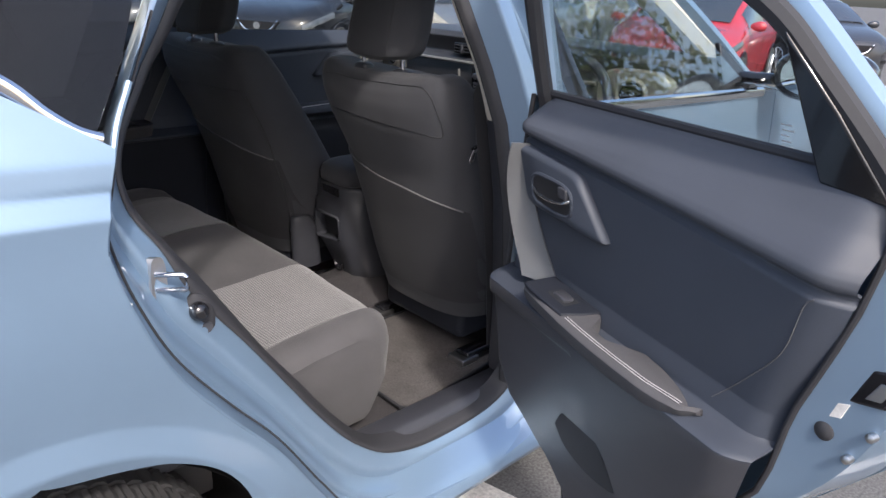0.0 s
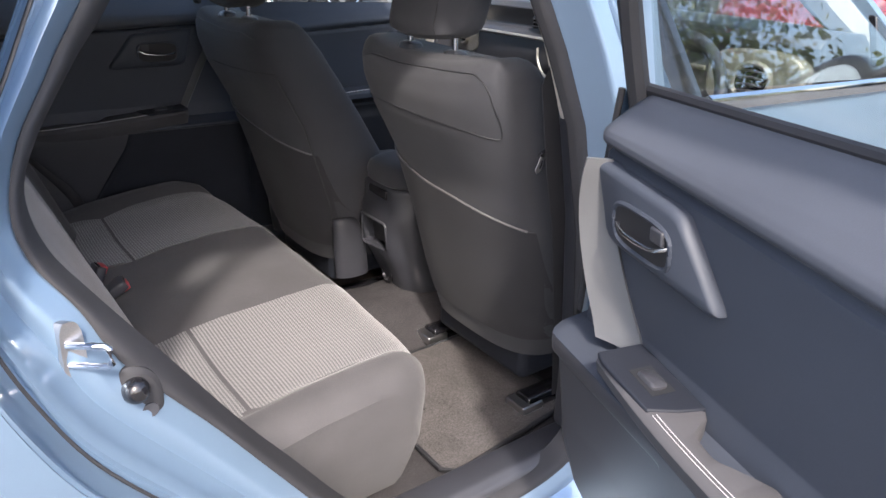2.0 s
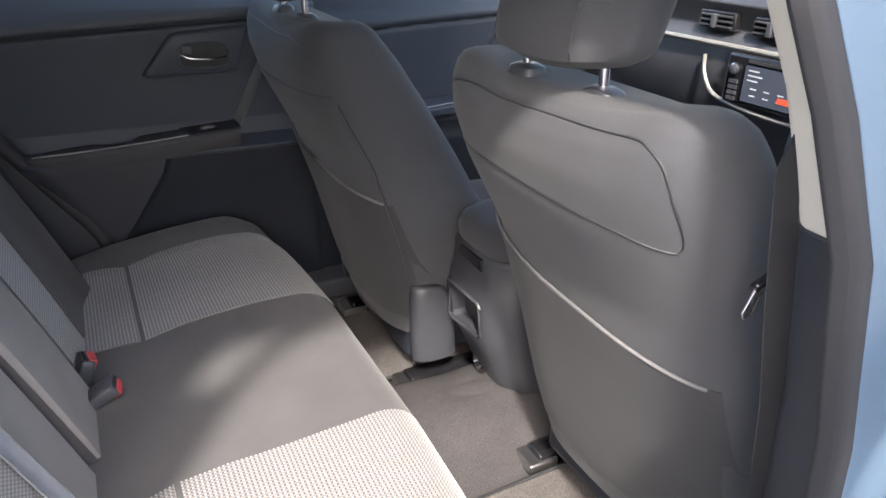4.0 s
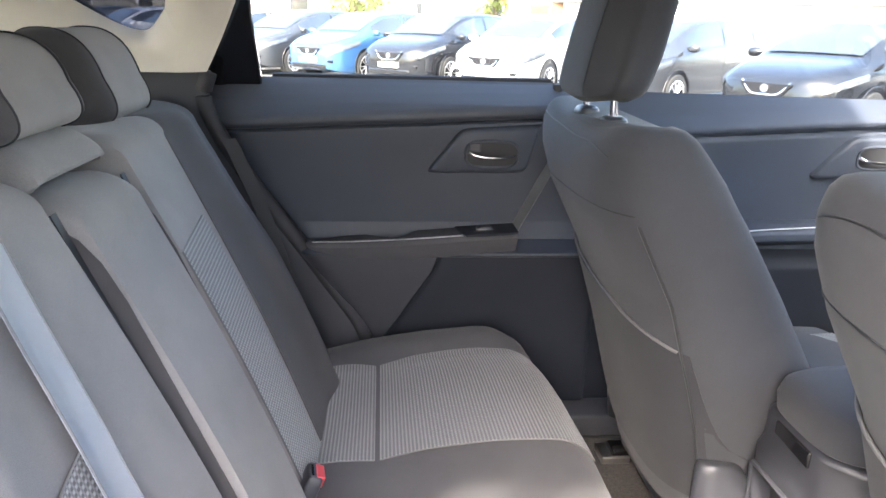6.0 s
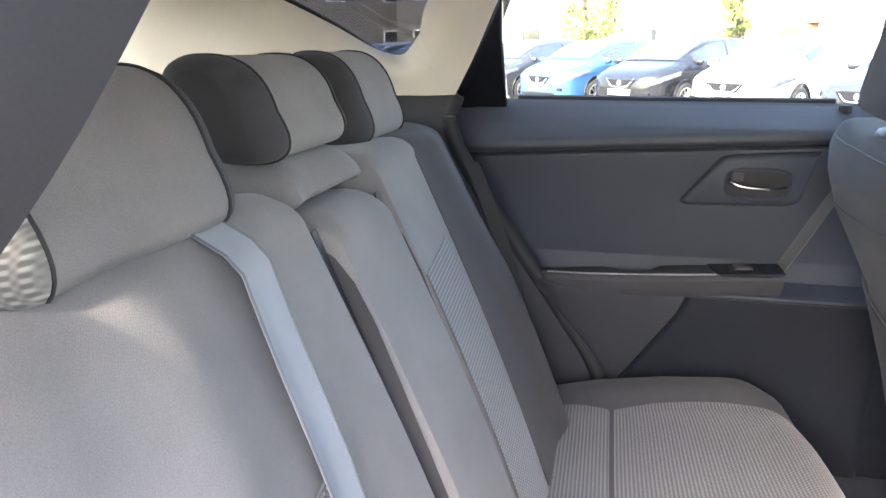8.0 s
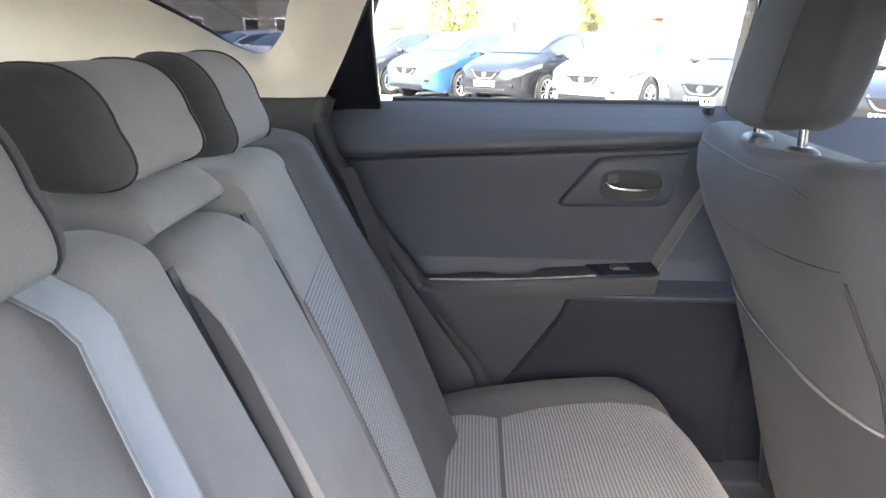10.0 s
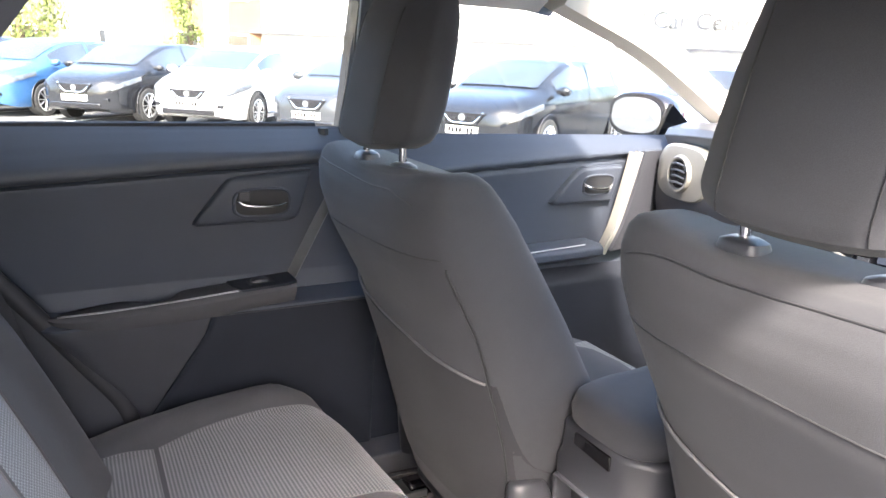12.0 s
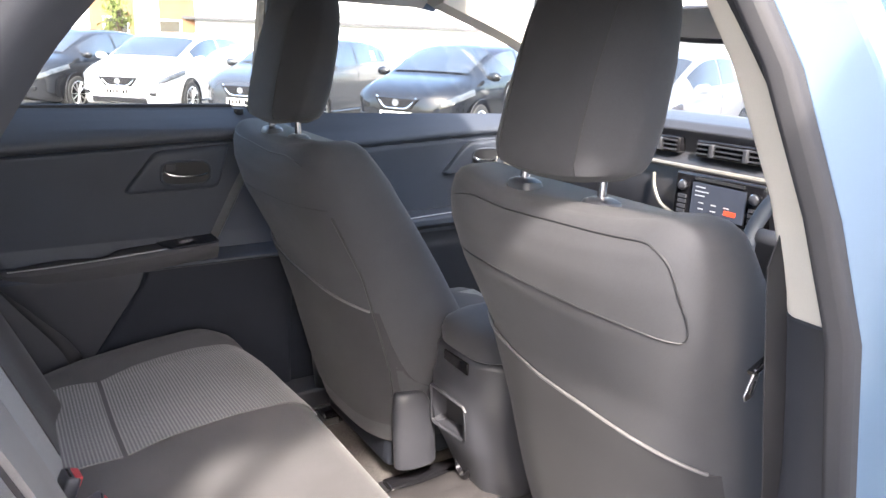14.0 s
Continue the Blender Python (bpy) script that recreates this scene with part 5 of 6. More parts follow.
FP = [(0.24, 0.0), (0.40, 0.03), (0.66, 0.04), (0.70, 0.012), (0.76, 0.0), (0.965, 0.026), (0.972, 0.020), (0.977, 0.022), (0.984, 0.040), (0.995, 0.042), (1.015, 0.028), (1.04, 0.006), (1.06, -0.014)]


def front_lining(u, v):
    return (-0.02 + 1.06 * u, 0.745 - lerp_table(FP, 0.24 + 0.82 * v - 0.075 * (u - 0.35) * min(1.0, max(0.0, (v - 0.72) / 0.14)) * min(1.0, (1 - v) / 0.06))[0], 0.24 + 0.82 * v - 0.012 * u * v)


part("inner_panel", sheet(lambda u, v: front_lining(u, 0.56 + 0.44 * v), 40, 70, 0.004), PADDED, fd)
# darker plastic copy stands for shade low on the far front door
part("lower_panel", sheet(lambda u, v: front_lining(u, 0.56 * v), 40, 50, 0.004), TRIMSHADE, fd, "hard plastic lower lining, coloured dark for shade")
def front_face(x, z, d):
    """A point d proud of the front door's padded insert."""
    return (x, 0.745 - 0.026 * min(1.0, max(0.0, (z - 0.76) / 0.205)) - d, z)


fplate = [(0.512, 0.880), (0.520, 0.872), (0.715, 0.874), (0.735, 0.975), (0.60, 0.972), (0.582, 0.962)]
hp = part("handle_plate", loft([[front_face(0.63 + (x - 0.63) * (1 - k / 0.11), 0.922 + (z - 0.922) * (1 - k / 0.05), d) for x, z in fplate] for d, k in ((-0.01, 0.0), (0.010, 0.0005), (0.015, 0.003), (0.018, 0.007), (0.019, 0.011))]), PADDED, fd, "dark grey handle surround")
cup = [(0.656 + 0.050 * a, 0.924 + 0.027 * b) for a, b in sup(1, 1, 3.5, 28)]
# flat dark plate in place of the shaded hollow behind the lever
part("handle_shade", prism(cup, 0.012, 0.0200, lambda x, z, d: front_face(x, z, d)), RECESS, hp, "flat dark plate for the shade in the handle recess")
part("recess_rim", tube([front_face(x, z, 0.0192) for x, z in cup], 0.0036, None, 6, closed=True), PADDED, hp)
part("door_handle", tube([front_face(0.608, 0.926, 0.020), front_face(0.623, 0.918, 0.030), front_face(0.656, 0.915, 0.033), front_face(0.688, 0.916, 0.030), front_face(0.703, 0.924, 0.020)], 0.0028, 24, 8, flat=1.6), CHROME, hp, "chrome door handle")
gp = smooth2([(0.748, 1.012), (0.730, 0.93), (0.700, 0.82), (0.662, 0.74)], 30)
part("door_pull", strip(gp, [(x + 0.034 - 0.018 * i / 29, z) for i, (x, z) in enumerate(gp)], 6, lambda x, z, t: (x, 0.70 - 0.035 * math.sin(math.pi * t), z), 0.01), SILVER, fd, "satin silver door pull")
part("pull_body", strip([(x + 0.05, z) for x, z in gp], [(x + 0.20, z) for x, z in gp], 6, lambda x, z, t: (x, 0.69 + 0.03 * t, z), 0.01), PLASTIC, fd)
ar = part("armrest", loft([[(x, 0.745, 0.765 + k), (x, 0.675, 0.765 + k), (x, 0.66, 0.755 + k), (x, 0.66, 0.735 + k), (x, 0.745, 0.70 + k)] for x, k in ((0.05, -0.025), (0.2, -0.015), (0.4, 0.0), (0.66, 0.005))]), PADDED, fd, "padded armrest", bevel=0.004)
part("stitching", tube([(0.1, 0.668, 0.745), (0.25, 0.668, 0.752), (0.4, 0.668, 0.763), (0.6, 0.668, 0.772)], 0.0016, 12, 6), STITCH, ar, "pale stitching")
for s in (-1, 1):
    dm = thing("door_mirror", "black door mirror on a black base", "door mirror", None, "door mirrors")
    # shell open towards the rear
    part("shell", loft([[(x + 0.17, s * (0.99 + q) - (0.05 if s < 0 else 0), 1.088 + p - (0.02 if s < 0 else 0)) for p, q in sup(a, b, 2.6, 36)] for x, a, b in ((0.86, 0.068, 0.130), (0.868, 0.074, 0.137), (0.90, 0.076, 0.137), (0.96, 0.062, 0.110), (0.99, 0.04, 0.07))], caps=True), GLOSS, dm, "mirror shell")
    part("mirror_glass", loft([[(x, s * (0.99 + q) - (0.05 if s < 0 else 0), 1.088 + p - (0.02 if s < 0 else 0)) for p, q in sup(a, b, 2.6, 36)] for x, a, b in ((1.028, 0.056, 0.112), (1.026, 0.056, 0.112))]), MIRROR, dm, "mirror glass")
    part("arm", tube([(1.06, s * 0.78, 1.04), (1.06, s * 0.90, 1.045)], 0.028, 6, 10, flat=0.6), GLOSS, dm, "black mirror base")
    part("sail", prism([(0.93, 1.03), (1.12, 1.02), (1.04, 1.08), (0.94, 1.14)], 0.0, 0.02, lambda x, z, d, s=s: (x, s * (lean(0.80, z) + d), z)), GLOSS, dm, "black mirror corner panel", bevel=0.004)

rv_m = thing("rear_view_mirror", "black rear-view mirror hanging at the windscreen top", "mirror", pose(0.50, -0.195, 1.300, 0, 8, 14))
part("shell", loft([[(x, q, p) for p, q in sup(a, b, 3.0, 36)] for x, a, b in ((-0.012, 0.030, 0.112), (-0.008, 0.034, 0.117), (0.012, 0.032, 0.114), (0.030, 0.016, 0.07))]), PLASTIC, rv_m, "black mirror shell")
part("mirror_glass", loft([[(x, q, p) for p, q in sup(0.027, 0.108, 3.0, 36)] for x in (-0.0135, -0.0115)]), MIRROR, rv_m, "mirror glass")
part("stem", tube([(0.02, 0, 0.01), (0.05, 0, 0.045), (0.055, 0, 0.085)], 0.012, 8, 10), PLASTIC, rv_m, "black mirror stem")

# ---- rear quarter trims (inside) ----
for s in (-1, 1):
    qt = thing("quarter_trim", "beige rear pillar trim around a small window", "car trim", None, "rear pillar trims", "structure")
    outer = [(-0.835, 1.088), (-0.79, 1.17), (-0.745, 1.262), (-0.69, 1.36), (-0.9, 1.4), (-1.2, 1.395), (-1.45, 1.36), (-1.61, 1.2), (-1.61, 1.09), (-1.35, 1.085), (-0.95, 1.085), (-0.87, 1.086), (-0.835, 1.088)]
    inner = [(-0.905, 1.204), (-0.895, 1.244), (-0.875, 1.289), (-0.88, 1.324), (-1.0, 1.339), (-1.15, 1.339), (-1.29, 1.329), (-1.28, 1.304), (-1.2, 1.274), (-1.09, 1.219), (-1.01, 1.169), (-0.95, 1.159), (-0.905, 1.204)]
    part("pillar_panel", strip(smooth2(inner, 120), smooth2(outer, 120), 10, lambda x, z, t, s=s: (x, s * (0.720 - 0.05 * math.sin(math.pi / 2 * min(1, t * 2.0)) - max(0, z - 1.1) * 0.28 - 0.02 * max(0, -1.0 - x)), z), 0.008), BEIGE, qt, "beige plastic pillar trim")
    part("window_rubber", tube([(x, s * (0.722 - max(0, z - 1.1) * 0.28), z) for x, z in smooth2(inner, 60)[:-1]], 0.008, None, 8, closed=True), RUBBER, qt, "black rubber window edge")
    lower = [(-0.515, 0.42), (-0.525, 0.52), (-0.645, 0.71), (-0.725, 0.81), (-0.81, 0.957), (-0.845, 1.03), (-0.835, 1.088), (-1.1, 1.09), (-1.7, 1.09), (-1.7, 0.45)]
    part("side_trim", prism(lower, 0.0, 0.03, lambda x, z, d, s=s: (x, s * (0.690 + d), z)), PLASTIC, qt, "dark grey lower side trim", bevel=0.006)
    part("trim_edge", tube([(x + 0.045, s * 0.700, z) for x, z in ((-0.56, 0.46), (-0.585, 0.53), (-0.645, 0.62), (-0.72, 0.73), (-0.80, 0.84), (-0.87, 0.955), (-0.898, 1.03), (-0.885, 1.085))], 0.018, 40, 10), RUBBER, qt, "black rubber door seal")
tail = thing("tailgate_trim", "beige tailgate lining behind the rear seats", "car trim", kind="structure")
part("lining", strip(smooth2(TG_IN, 100), smooth2(TG_OUT, 100), 10, lambda y, z, t: (tail_x(z) + 0.03 + 0.08 * t, y * (1 - 0.05 * t), z - 0.03 * t), 0.006), BEIGE, tail)
part("parcel_shelf", box(-1.70, -0.97, -0.66, 0.66, 0.93, 0.95), CARPET, tail, "dark parcel shelf", bevel=0.006)
tagged(part("bulkhead", box(1.25, 1.29, -0.75, 0.75, 0.1, 1.0), PLASTIC), "black bulkhead behind the dashboard", "car body", kind="structure")

# ---- right jamb fittings ----
st = thing("door_striker", "bare steel door striker on the blue jamb", "door striker", pose(-0.768, -0.786, 0.820, 0, 0, 0))
part("loop", tube([(-0.004, 0.004, 0.013), (0.016, -0.010, 0.013), (0.030, -0.020, 0.013), (0.033, -0.022, 0.010), (0.033, -0.022, -0.009), (0.030, -0.020, -0.012), (0.016, -0.010, -0.012), (-0.004, 0.004, -0.012)], 0.0042, None, 10), CHROME, st, "bright steel loop")
part("plate", loft([[(p * 0.4 - 0.006 + 0.004 * k, 0.012 - 0.004 * k, q) for p, q in sup(0.03, 0.040, 3, 20)] for k in (0, 2)]), STEEL, st, "steel base plate")
bs = thing("bump_stop", "black rubber bump stop on the blue jamb", "bump stop", pose(-0.706, -0.764, 0.746) @ Matrix.Scale(1.2, 4))
part("base", loft([[(p, y, q - 0.4 * p) for p, q in sup(a, b, 2.4, 24)] for y, a, b in ((0.01, 0.022, 0.032), (-0.014, 0.021, 0.031), (-0.018, 0.016, 0.026))]), RUBBER, bs)
part("screw", loft([[(p + 0.006, y, q - 0.018) for p, q in sup(r, r, 2, 16)] for y, r in ((-0.012, 0.008), (-0.0205, 0.008), (-0.0195, 0.003))]), PLASTIC, bs, "recessed screw head")
part("button", loft([[(p - 0.005, y, q + 0.010) for p, q in sup(r, r, 2, 20)] for y, r in ((-0.010, 0.013), (-0.026, 0.013), (-0.032, 0.009), (-0.034, 0.004))]), GLOSS, bs, "round rubber button")
fb = thing("seat_belt", "dark belt webbing with steel tongue by the pillar", "seat belt")
part("webbing", strip([(0.055, 1.09), (0.020, 1.03), (0.045, 0.88), (0.076, 0.758), (0.11, 0.55), (0.13, 0.36)], [(0.062, 1.09), (0.052, 1.03), (0.09, 0.88), (0.125, 0.758), (0.165, 0.55), (0.185, 0.36)], 2, lambda x, z, t: (x, -0.665 + 0.12 * max(0, z - 0.98) , z), 0.0015), RUBBER, fb)
part("tongue", tube([(0.116, -0.652, 0.930), (0.100, -0.650, 0.928), (0.070, -0.648, 0.914), (0.044, -0.646, 0.900)], 0.0062, 12, 8, flat=0.6), GLOSS, fb, "black plastic tongue grip")
part("tongue_blade", prism([(0.046, 0.906), (0.056, 0.902), (0.046, 0.872), (0.036, 0.868), (0.032, 0.876)], -0.6500, -0.6475, lambda x, z, y: (x, y, z)), STEEL, fb, "steel tongue blade", bevel=0.0008)
part("tongue_slot", prism([(0.045, 0.893), (0.050, 0.891), (0.044, 0.876), (0.040, 0.878)], -0.6506, -0.6469, lambda x, z, y: (x, y, z)), RECESS, fb, "slot of the tongue")

# ---- parked cars ----


CAR_X = [0.90, 0.885, 0.85, 0.78, 0.68, 0.55, 0.40, 0.22, 0.05, -0.05, -0.2, -0.35, -0.5, -0.65, -0.78, -0.95, -1.2, -1.5, -1.8, -2.1, -2.4, -2.65, -2.85, -3.0, -3.15, -3.28, -3.38, -3.44, -3.46]
CAR_TOP = lambda x: float(np.interp(-x, [-0.90, -0.885, -0.85, -0.70, -0.45, -0.05, 0.2, 0.45, 0.72, 0.95, 1.3, 1.8, 2.3, 2.7, 2.95, 3.15, 3.3, 3.42, 3.46], [0.60, 0.68, 0.745, 0.83, 0.92, 1.01, 1.15, 1.28, 1.405, 1.465, 1.505, 1.515, 1.49, 1.43, 1.36, 1.25, 1.08, 0.95, 0.86]))
CAR_HALF = lambda x: float(np.interp(-x, [-0.90, -0.885, -0.85, -0.78, -0.68, -0.5, -0.2, 0.1, 2.6, 3.0, 3.25, 3.4, 3.46], [0.40, 0.50, 0.60, 0.70, 0.775, 0.835, 0.875, 0.885, 0.885, 0.86, 0.80, 0.70, 0.60]))
CAR_BELT = lambda x: float(np.interp(-x, [-0.90, -0.80, -0.6, -0.3, 0.0, 1.0, 2.4, 2.9, 3.3, 3.46], [0.55, 0.68, 0.775, 0.86, 0.925, 0.965, 1.03, 1.06, 0.97, 0.80]))
LOOP = [(-1, k) for k in (0.0, 0.3, 0.7, 1.0, 1.5, 2.0, 2.5, 2.8, 3.0, 3.2, 3.45, 3.7, 3.82, 3.9, 3.95, 3.98, 4.0)] + [(1, k) for k in (3.98, 3.95, 3.9, 3.82, 3.7, 3.45, 3.2, 3.0, 2.8, 2.5, 2.0, 1.5, 1.0, 0.7, 0.3, 0.0)]


def shell(x, k, s):
    """A point of a parked car's skin: k runs from the sill (0) past the waist (3) to the roof's middle (4), on side s."""
    hw, zb = CAR_HALF(x), CAR_BELT(x)
    zt = max(CAR_TOP(x), zb + 0.03)
    z0 = 0.19 + 0.10 * max(0.0, (x - 0.5) / 0.4) ** 2 + 0.12 * max(0.0, (-2.9 - x) / 0.56)
    if k <= 3:
        z = z0 + (zb - z0) * k / 3
        y = hw * float(np.interp(k, [0, 0.3, 1.0, 1.7, 2.3, 2.6, 3.0], [0.93, 0.965, 0.985, 0.985, 1.0, 0.995, 0.965]))
    else:
        g = k - 3
        z = zb + (zt - zb) * g
        y = hw * float(np.interp(g, [0, 0.25, 0.5, 0.75, 0.86, 0.93, 0.97, 0.99, 1.0], [0.965, 0.925, 0.875, 0.81, 0.765, 0.68, 0.52, 0.30, 0.0]))
    return (x, s * y, z)


def parked_car(name, label, paint, m):
    """A hatchback: nose at +x, centred on its front axle's left wheel."""
    c = thing(name, label, "car", m, "parked cars in a row")
    rings = [[shell(x, k, s_) for s_, k in LOOP] for x in CAR_X]
    part("body", loft(rings), paint, c)
    for s in (-1, 1):
        # side windows with a pillar between, quarter light, headlight
        for x0, x1, g0, g1, label in ((-0.30, -1.36, 0.14, 0.80, "dark front side window"), (-1.44, -2.42, 0.14, 0.80, "dark rear side window"), (-2.48, -2.86, 0.22, 0.72, "dark quarter window")):
            part("side_window", sheet(lambda u, v: Vector(shell(x0 + (x1 - x0) * u, 3 + g0 + (g1 - g0) * v, s)) + Vector((0, s * 0.007, 0.002)), 14, 6, 0.004), CARGLASS, c, label)
        part("headlight", sheet(lambda u, v: Vector(shell(0.80 - 0.62 * u, 2 + 0.42 + 0.06 * u + (0.50 - 0.16 * u) * v, s)) + Vector((0.006, s * 0.008, 0.002)), 10, 5, 0.006), LAMP, c, "clear headlight")
        part("mirror", loft([[(-0.22 + p, s * y, 1.02 + q) for p, q in sup(a, b, 2.4, 16)] for y, a, b in ((0.86, 0.02, 0.02), (0.90, 0.05, 0.05), (0.97, 0.075, 0.07), (1.03, 0.07, 0.06), (1.06, 0.04, 0.03))]), paint, c, "door mirror")
        part("door_gap", tube([Vector(shell(-1.40, k, s)) + Vector((0, s * 0.001, 0)) for k in np.linspace(0.6, 3.0, 14)], 0.004, None, 5), GLOSS, c, "dark door gap")
        part("sill_strip", tube([Vector(shell(x, 0.35, s)) for x in np.linspace(-0.45, -2.2, 10)], 0.02, None, 6), GLOSS, c, "black sill strip")
        part("fog_lamp", box(0.78, 0.868, s * 0.58 - 0.07, s * 0.58 + 0.07, 0.40, 0.46), GLOSS, c, bevel=0.01)
        for wx in (0.0, -2.62):
            w = part("wheel", loft([[(wx + r * math.cos(a), s * y, 0.32 + r * math.sin(a)) for a in np.linspace(0, 2 * math.pi, 33)[:-1]] for r, y in ((0.225, 0.70), (0.325, 0.71), (0.325, 0.87), (0.30, 0.895), (0.22, 0.893), (0.215, 0.86))]), TYRE, c, "black tyre")
            for k in range(10):
                a = 2 * math.pi * (k + (0.18 if k % 2 else 0)) / 10
                part("spoke", tube([(wx, s * 0.888, 0.32), (wx + 0.22 * math.cos(a), s * 0.890, 0.32 + 0.22 * math.sin(a))], 0.020, 4, 6, flat=0.4), ALLOY, w, "alloy spoke")
            part("rim", tube([(wx + 0.215 * math.cos(a), s * 0.890, 0.32 + 0.215 * math.sin(a)) for a in np.linspace(0, 2 * math.pi, 33)[:-1]], 0.014, None, 6, closed=True), ALLOY, w, "alloy rim")
            # closed body side: a black disc paints the dark gap round the wheel
            part("arch_shade", loft([[(wx + r * math.cos(a), s * y, max(0.17, 0.33 + r * math.sin(a))) for a in np.linspace(-0.5, math.pi + 0.5, 33)] for r, y in ((0.05, 0.880), (0.352, 0.884), (0.372, 0.892), (0.378, 0.884))], caps=False, closed=False), GLOSS, c, "flat black disc for the shade in the wheel arch")
    part("grille", loft([[(x, y, z) for y, z in ((-0.36, 0.70), (0.36, 0.70), (0.24, 0.54), (-0.24, 0.54))] for x in (0.80, 0.915)]), GLOSS, c, "black grille", bevel=0.01)
    part("grille_bar", tube([(0.895, -0.33, 0.71), (0.915, -0.19, 0.57), (0.920, 0, 0.555), (0.915, 0.19, 0.57), (0.895, 0.33, 0.71)], 0.014, 20, 8), CHROME, c, "chrome grille bar")
    part("badge", loft([[(x, q, 0.63 + p) for p, q in sup(0.05, 0.055, 2, 20)] for x in (0.86, 0.925)]), CHROME, c, "round chrome badge")
    part("intake", box(0.80, 0.905, -0.50, 0.50, 0.27, 0.37), GLOSS, c, "black lower intake", bevel=0.02)
    pl = part("number_plate", box(0.865, 0.925, -0.26, 0.26, 0.40, 0.51), LINE, c, "white plate", bevel=0.004)
    for k in range(7):
        if k != 4:
            part("plate_bar", box(0.925, 0.928, -0.21 + 0.06 * k, -0.175 + 0.06 * k, 0.42, 0.49), GLOSS, pl)
    part("windscreen", sheet(lambda u, v: Vector(shell(-0.02 - 0.66 * u, 3 + 0.90, -1)).lerp(Vector(shell(-0.02 - 0.66 * u, 3 + 0.90, 1)), v) + Vector((0.004, 0, (CAR_TOP(-0.02 - 0.66 * u) - shell(-0.02 - 0.66 * u, 3.90, 1)[2]) * math.sin(math.pi * v) ** 0.35 + 0.008)), 10, 12, 0.004), CARGLASS, c, "dark windscreen")
    part("price_card", sheet(lambda u, v: Vector(shell(-2.05 - 0.16 * u, 3.25 + 0.35 * v, -1)) + Vector((0, -0.012, 0.002)), 2, 2, 0.003), LINE, c, "white price card in the window")
    part("price_card", sheet(lambda u, v: Vector(shell(-2.05 - 0.16 * u, 3.25 + 0.35 * v, 1)) + Vector((0, 0.012, 0.002)), 2, 2, 0.003), LINE, c, "white price card in the window")
    return c


CARGLASS = node_mat("parked_car_glass", (0.030, 0.034, 0.038), 0.05, coat=1.0, blot=0.3, blot_scale=3, spec=0.9)
LAMP = node_mat("headlight_glass", (0.06, 0.064, 0.07), 0.06, coat=1.0, blot=0.6, blot_scale=16)
C_WHITE = node_mat("white_paint", (0.54, 0.54, 0.54), 0.25, coat=1.0, blot=0.03)
C_BLACK = node_mat("black_paint", (0.012, 0.013, 0.016), 0.10, coat=0.2, blot=0.1)
C_GREY = node_mat("dark_grey_paint", (0.045, 0.048, 0.055), 0.2, metal=0.3, coat=0.4, blot=0.05)
C_BLUE = node_mat("bright_blue_paint", (0.035, 0.10, 0.23), 0.25, metal=0.2, coat=1.0, blot=0.05)
C_SILVER = node_mat("silver_paint", (0.55, 0.56, 0.57), 0.28, metal=0.6, coat=1.0, blot=0.04)
C_RED = node_mat("red_paint", (0.42, 0.03, 0.045), 0.25, coat=0.8, blot=0.05)
row = [("white", C_WHITE, 0), ("black", C_BLACK, -1), ("bright blue", C_BLUE, -2), ("dark grey", C_GREY, -3), ("silver", C_SILVER, -4), ("white", C_WHITE, -5), ("dark grey", C_GREY, 1), ("black", C_BLACK, 2), ("silver", C_SILVER, 3), ("red", C_RED, 4), ("white", C_WHITE, 5), ("dark grey", C_GREY, 6), ("silver", C_SILVER, -6), ("black", C_BLACK, -7)]
HEAD = 230.0
for colour, mat, k in row:
    px, py = (2.57 + 1.55 * k, 12.59 - 2.45 * k) if k > 0 else (2.57 + 1.72 * k, 12.59 - 1.36 * k)
    if k >= 5:
        px, py = 13.1 + 1.0 * (k - 5), 5.3 - 2.6 * (k - 5)
    head = {1: 217.0, 2: 208.0, 3: 200.0, 4: 195.0}.get(k, HEAD)
    lx, ly = math.cos(radians(HEAD + 90)) * 0.80, math.sin(radians(HEAD + 90)) * 0.80
    parked_car("parked_car", colour + " hatchback parked in the sales row", mat, pose(px - lx, py - ly, GROUND, 0, 0, head))
for k in range(-8, 7):
    q = k + 0.5
    px, py = (2.57 + 1.55 * q, 12.59 - 2.45 * q) if q > 0 else (2.57 + 1.72 * q, 12.59 - 1.36 * q)
    b = box(-4.2, 1.2, -0.05, 0.05, 0.0, 0.004)
    o = part("bay_line", b, LINE, None, smooth=False)
    o.matrix_world = pose(px, py, GROUND, 0, 0, HEAD)
    tagged(o, "white painted parking bay line", "road marking", "bay lines", "structure")
o = part("bay_line", box(-0.05, 0.05, -3, 3, 0, 0.004), LINE, None, smooth=False)
o.matrix_world = pose(0.28, -1.5, GROUND, 0, 0, 12)
tagged(o, "white painted parking bay line beside the car", "road marking", "bay lines", "structure")

# ---- buildings and trees beyond ----
RENDER = node_mat("white_cladding", (0.78, 0.78, 0.77), 0.7, grain=0.04, grain_scale=40, blot=0.05, blot_scale=0.5)
BRICK = node_mat("tan_brick", (0.20, 0.105, 0.055), 0.85, grain=0.3, grain_scale=20, blot=0.15, blot_scale=1)
STONE = node_mat("grey_stone", (0.155, 0.145, 0.125), 0.9, grain=0.25, grain_scale=12, blot=0.2, blot_scale=0.7)
SLATE = node_mat("grey_slate", (0.075, 0.075, 0.08), 0.8, grain=0.25, grain_scale=10, blot=0.2)


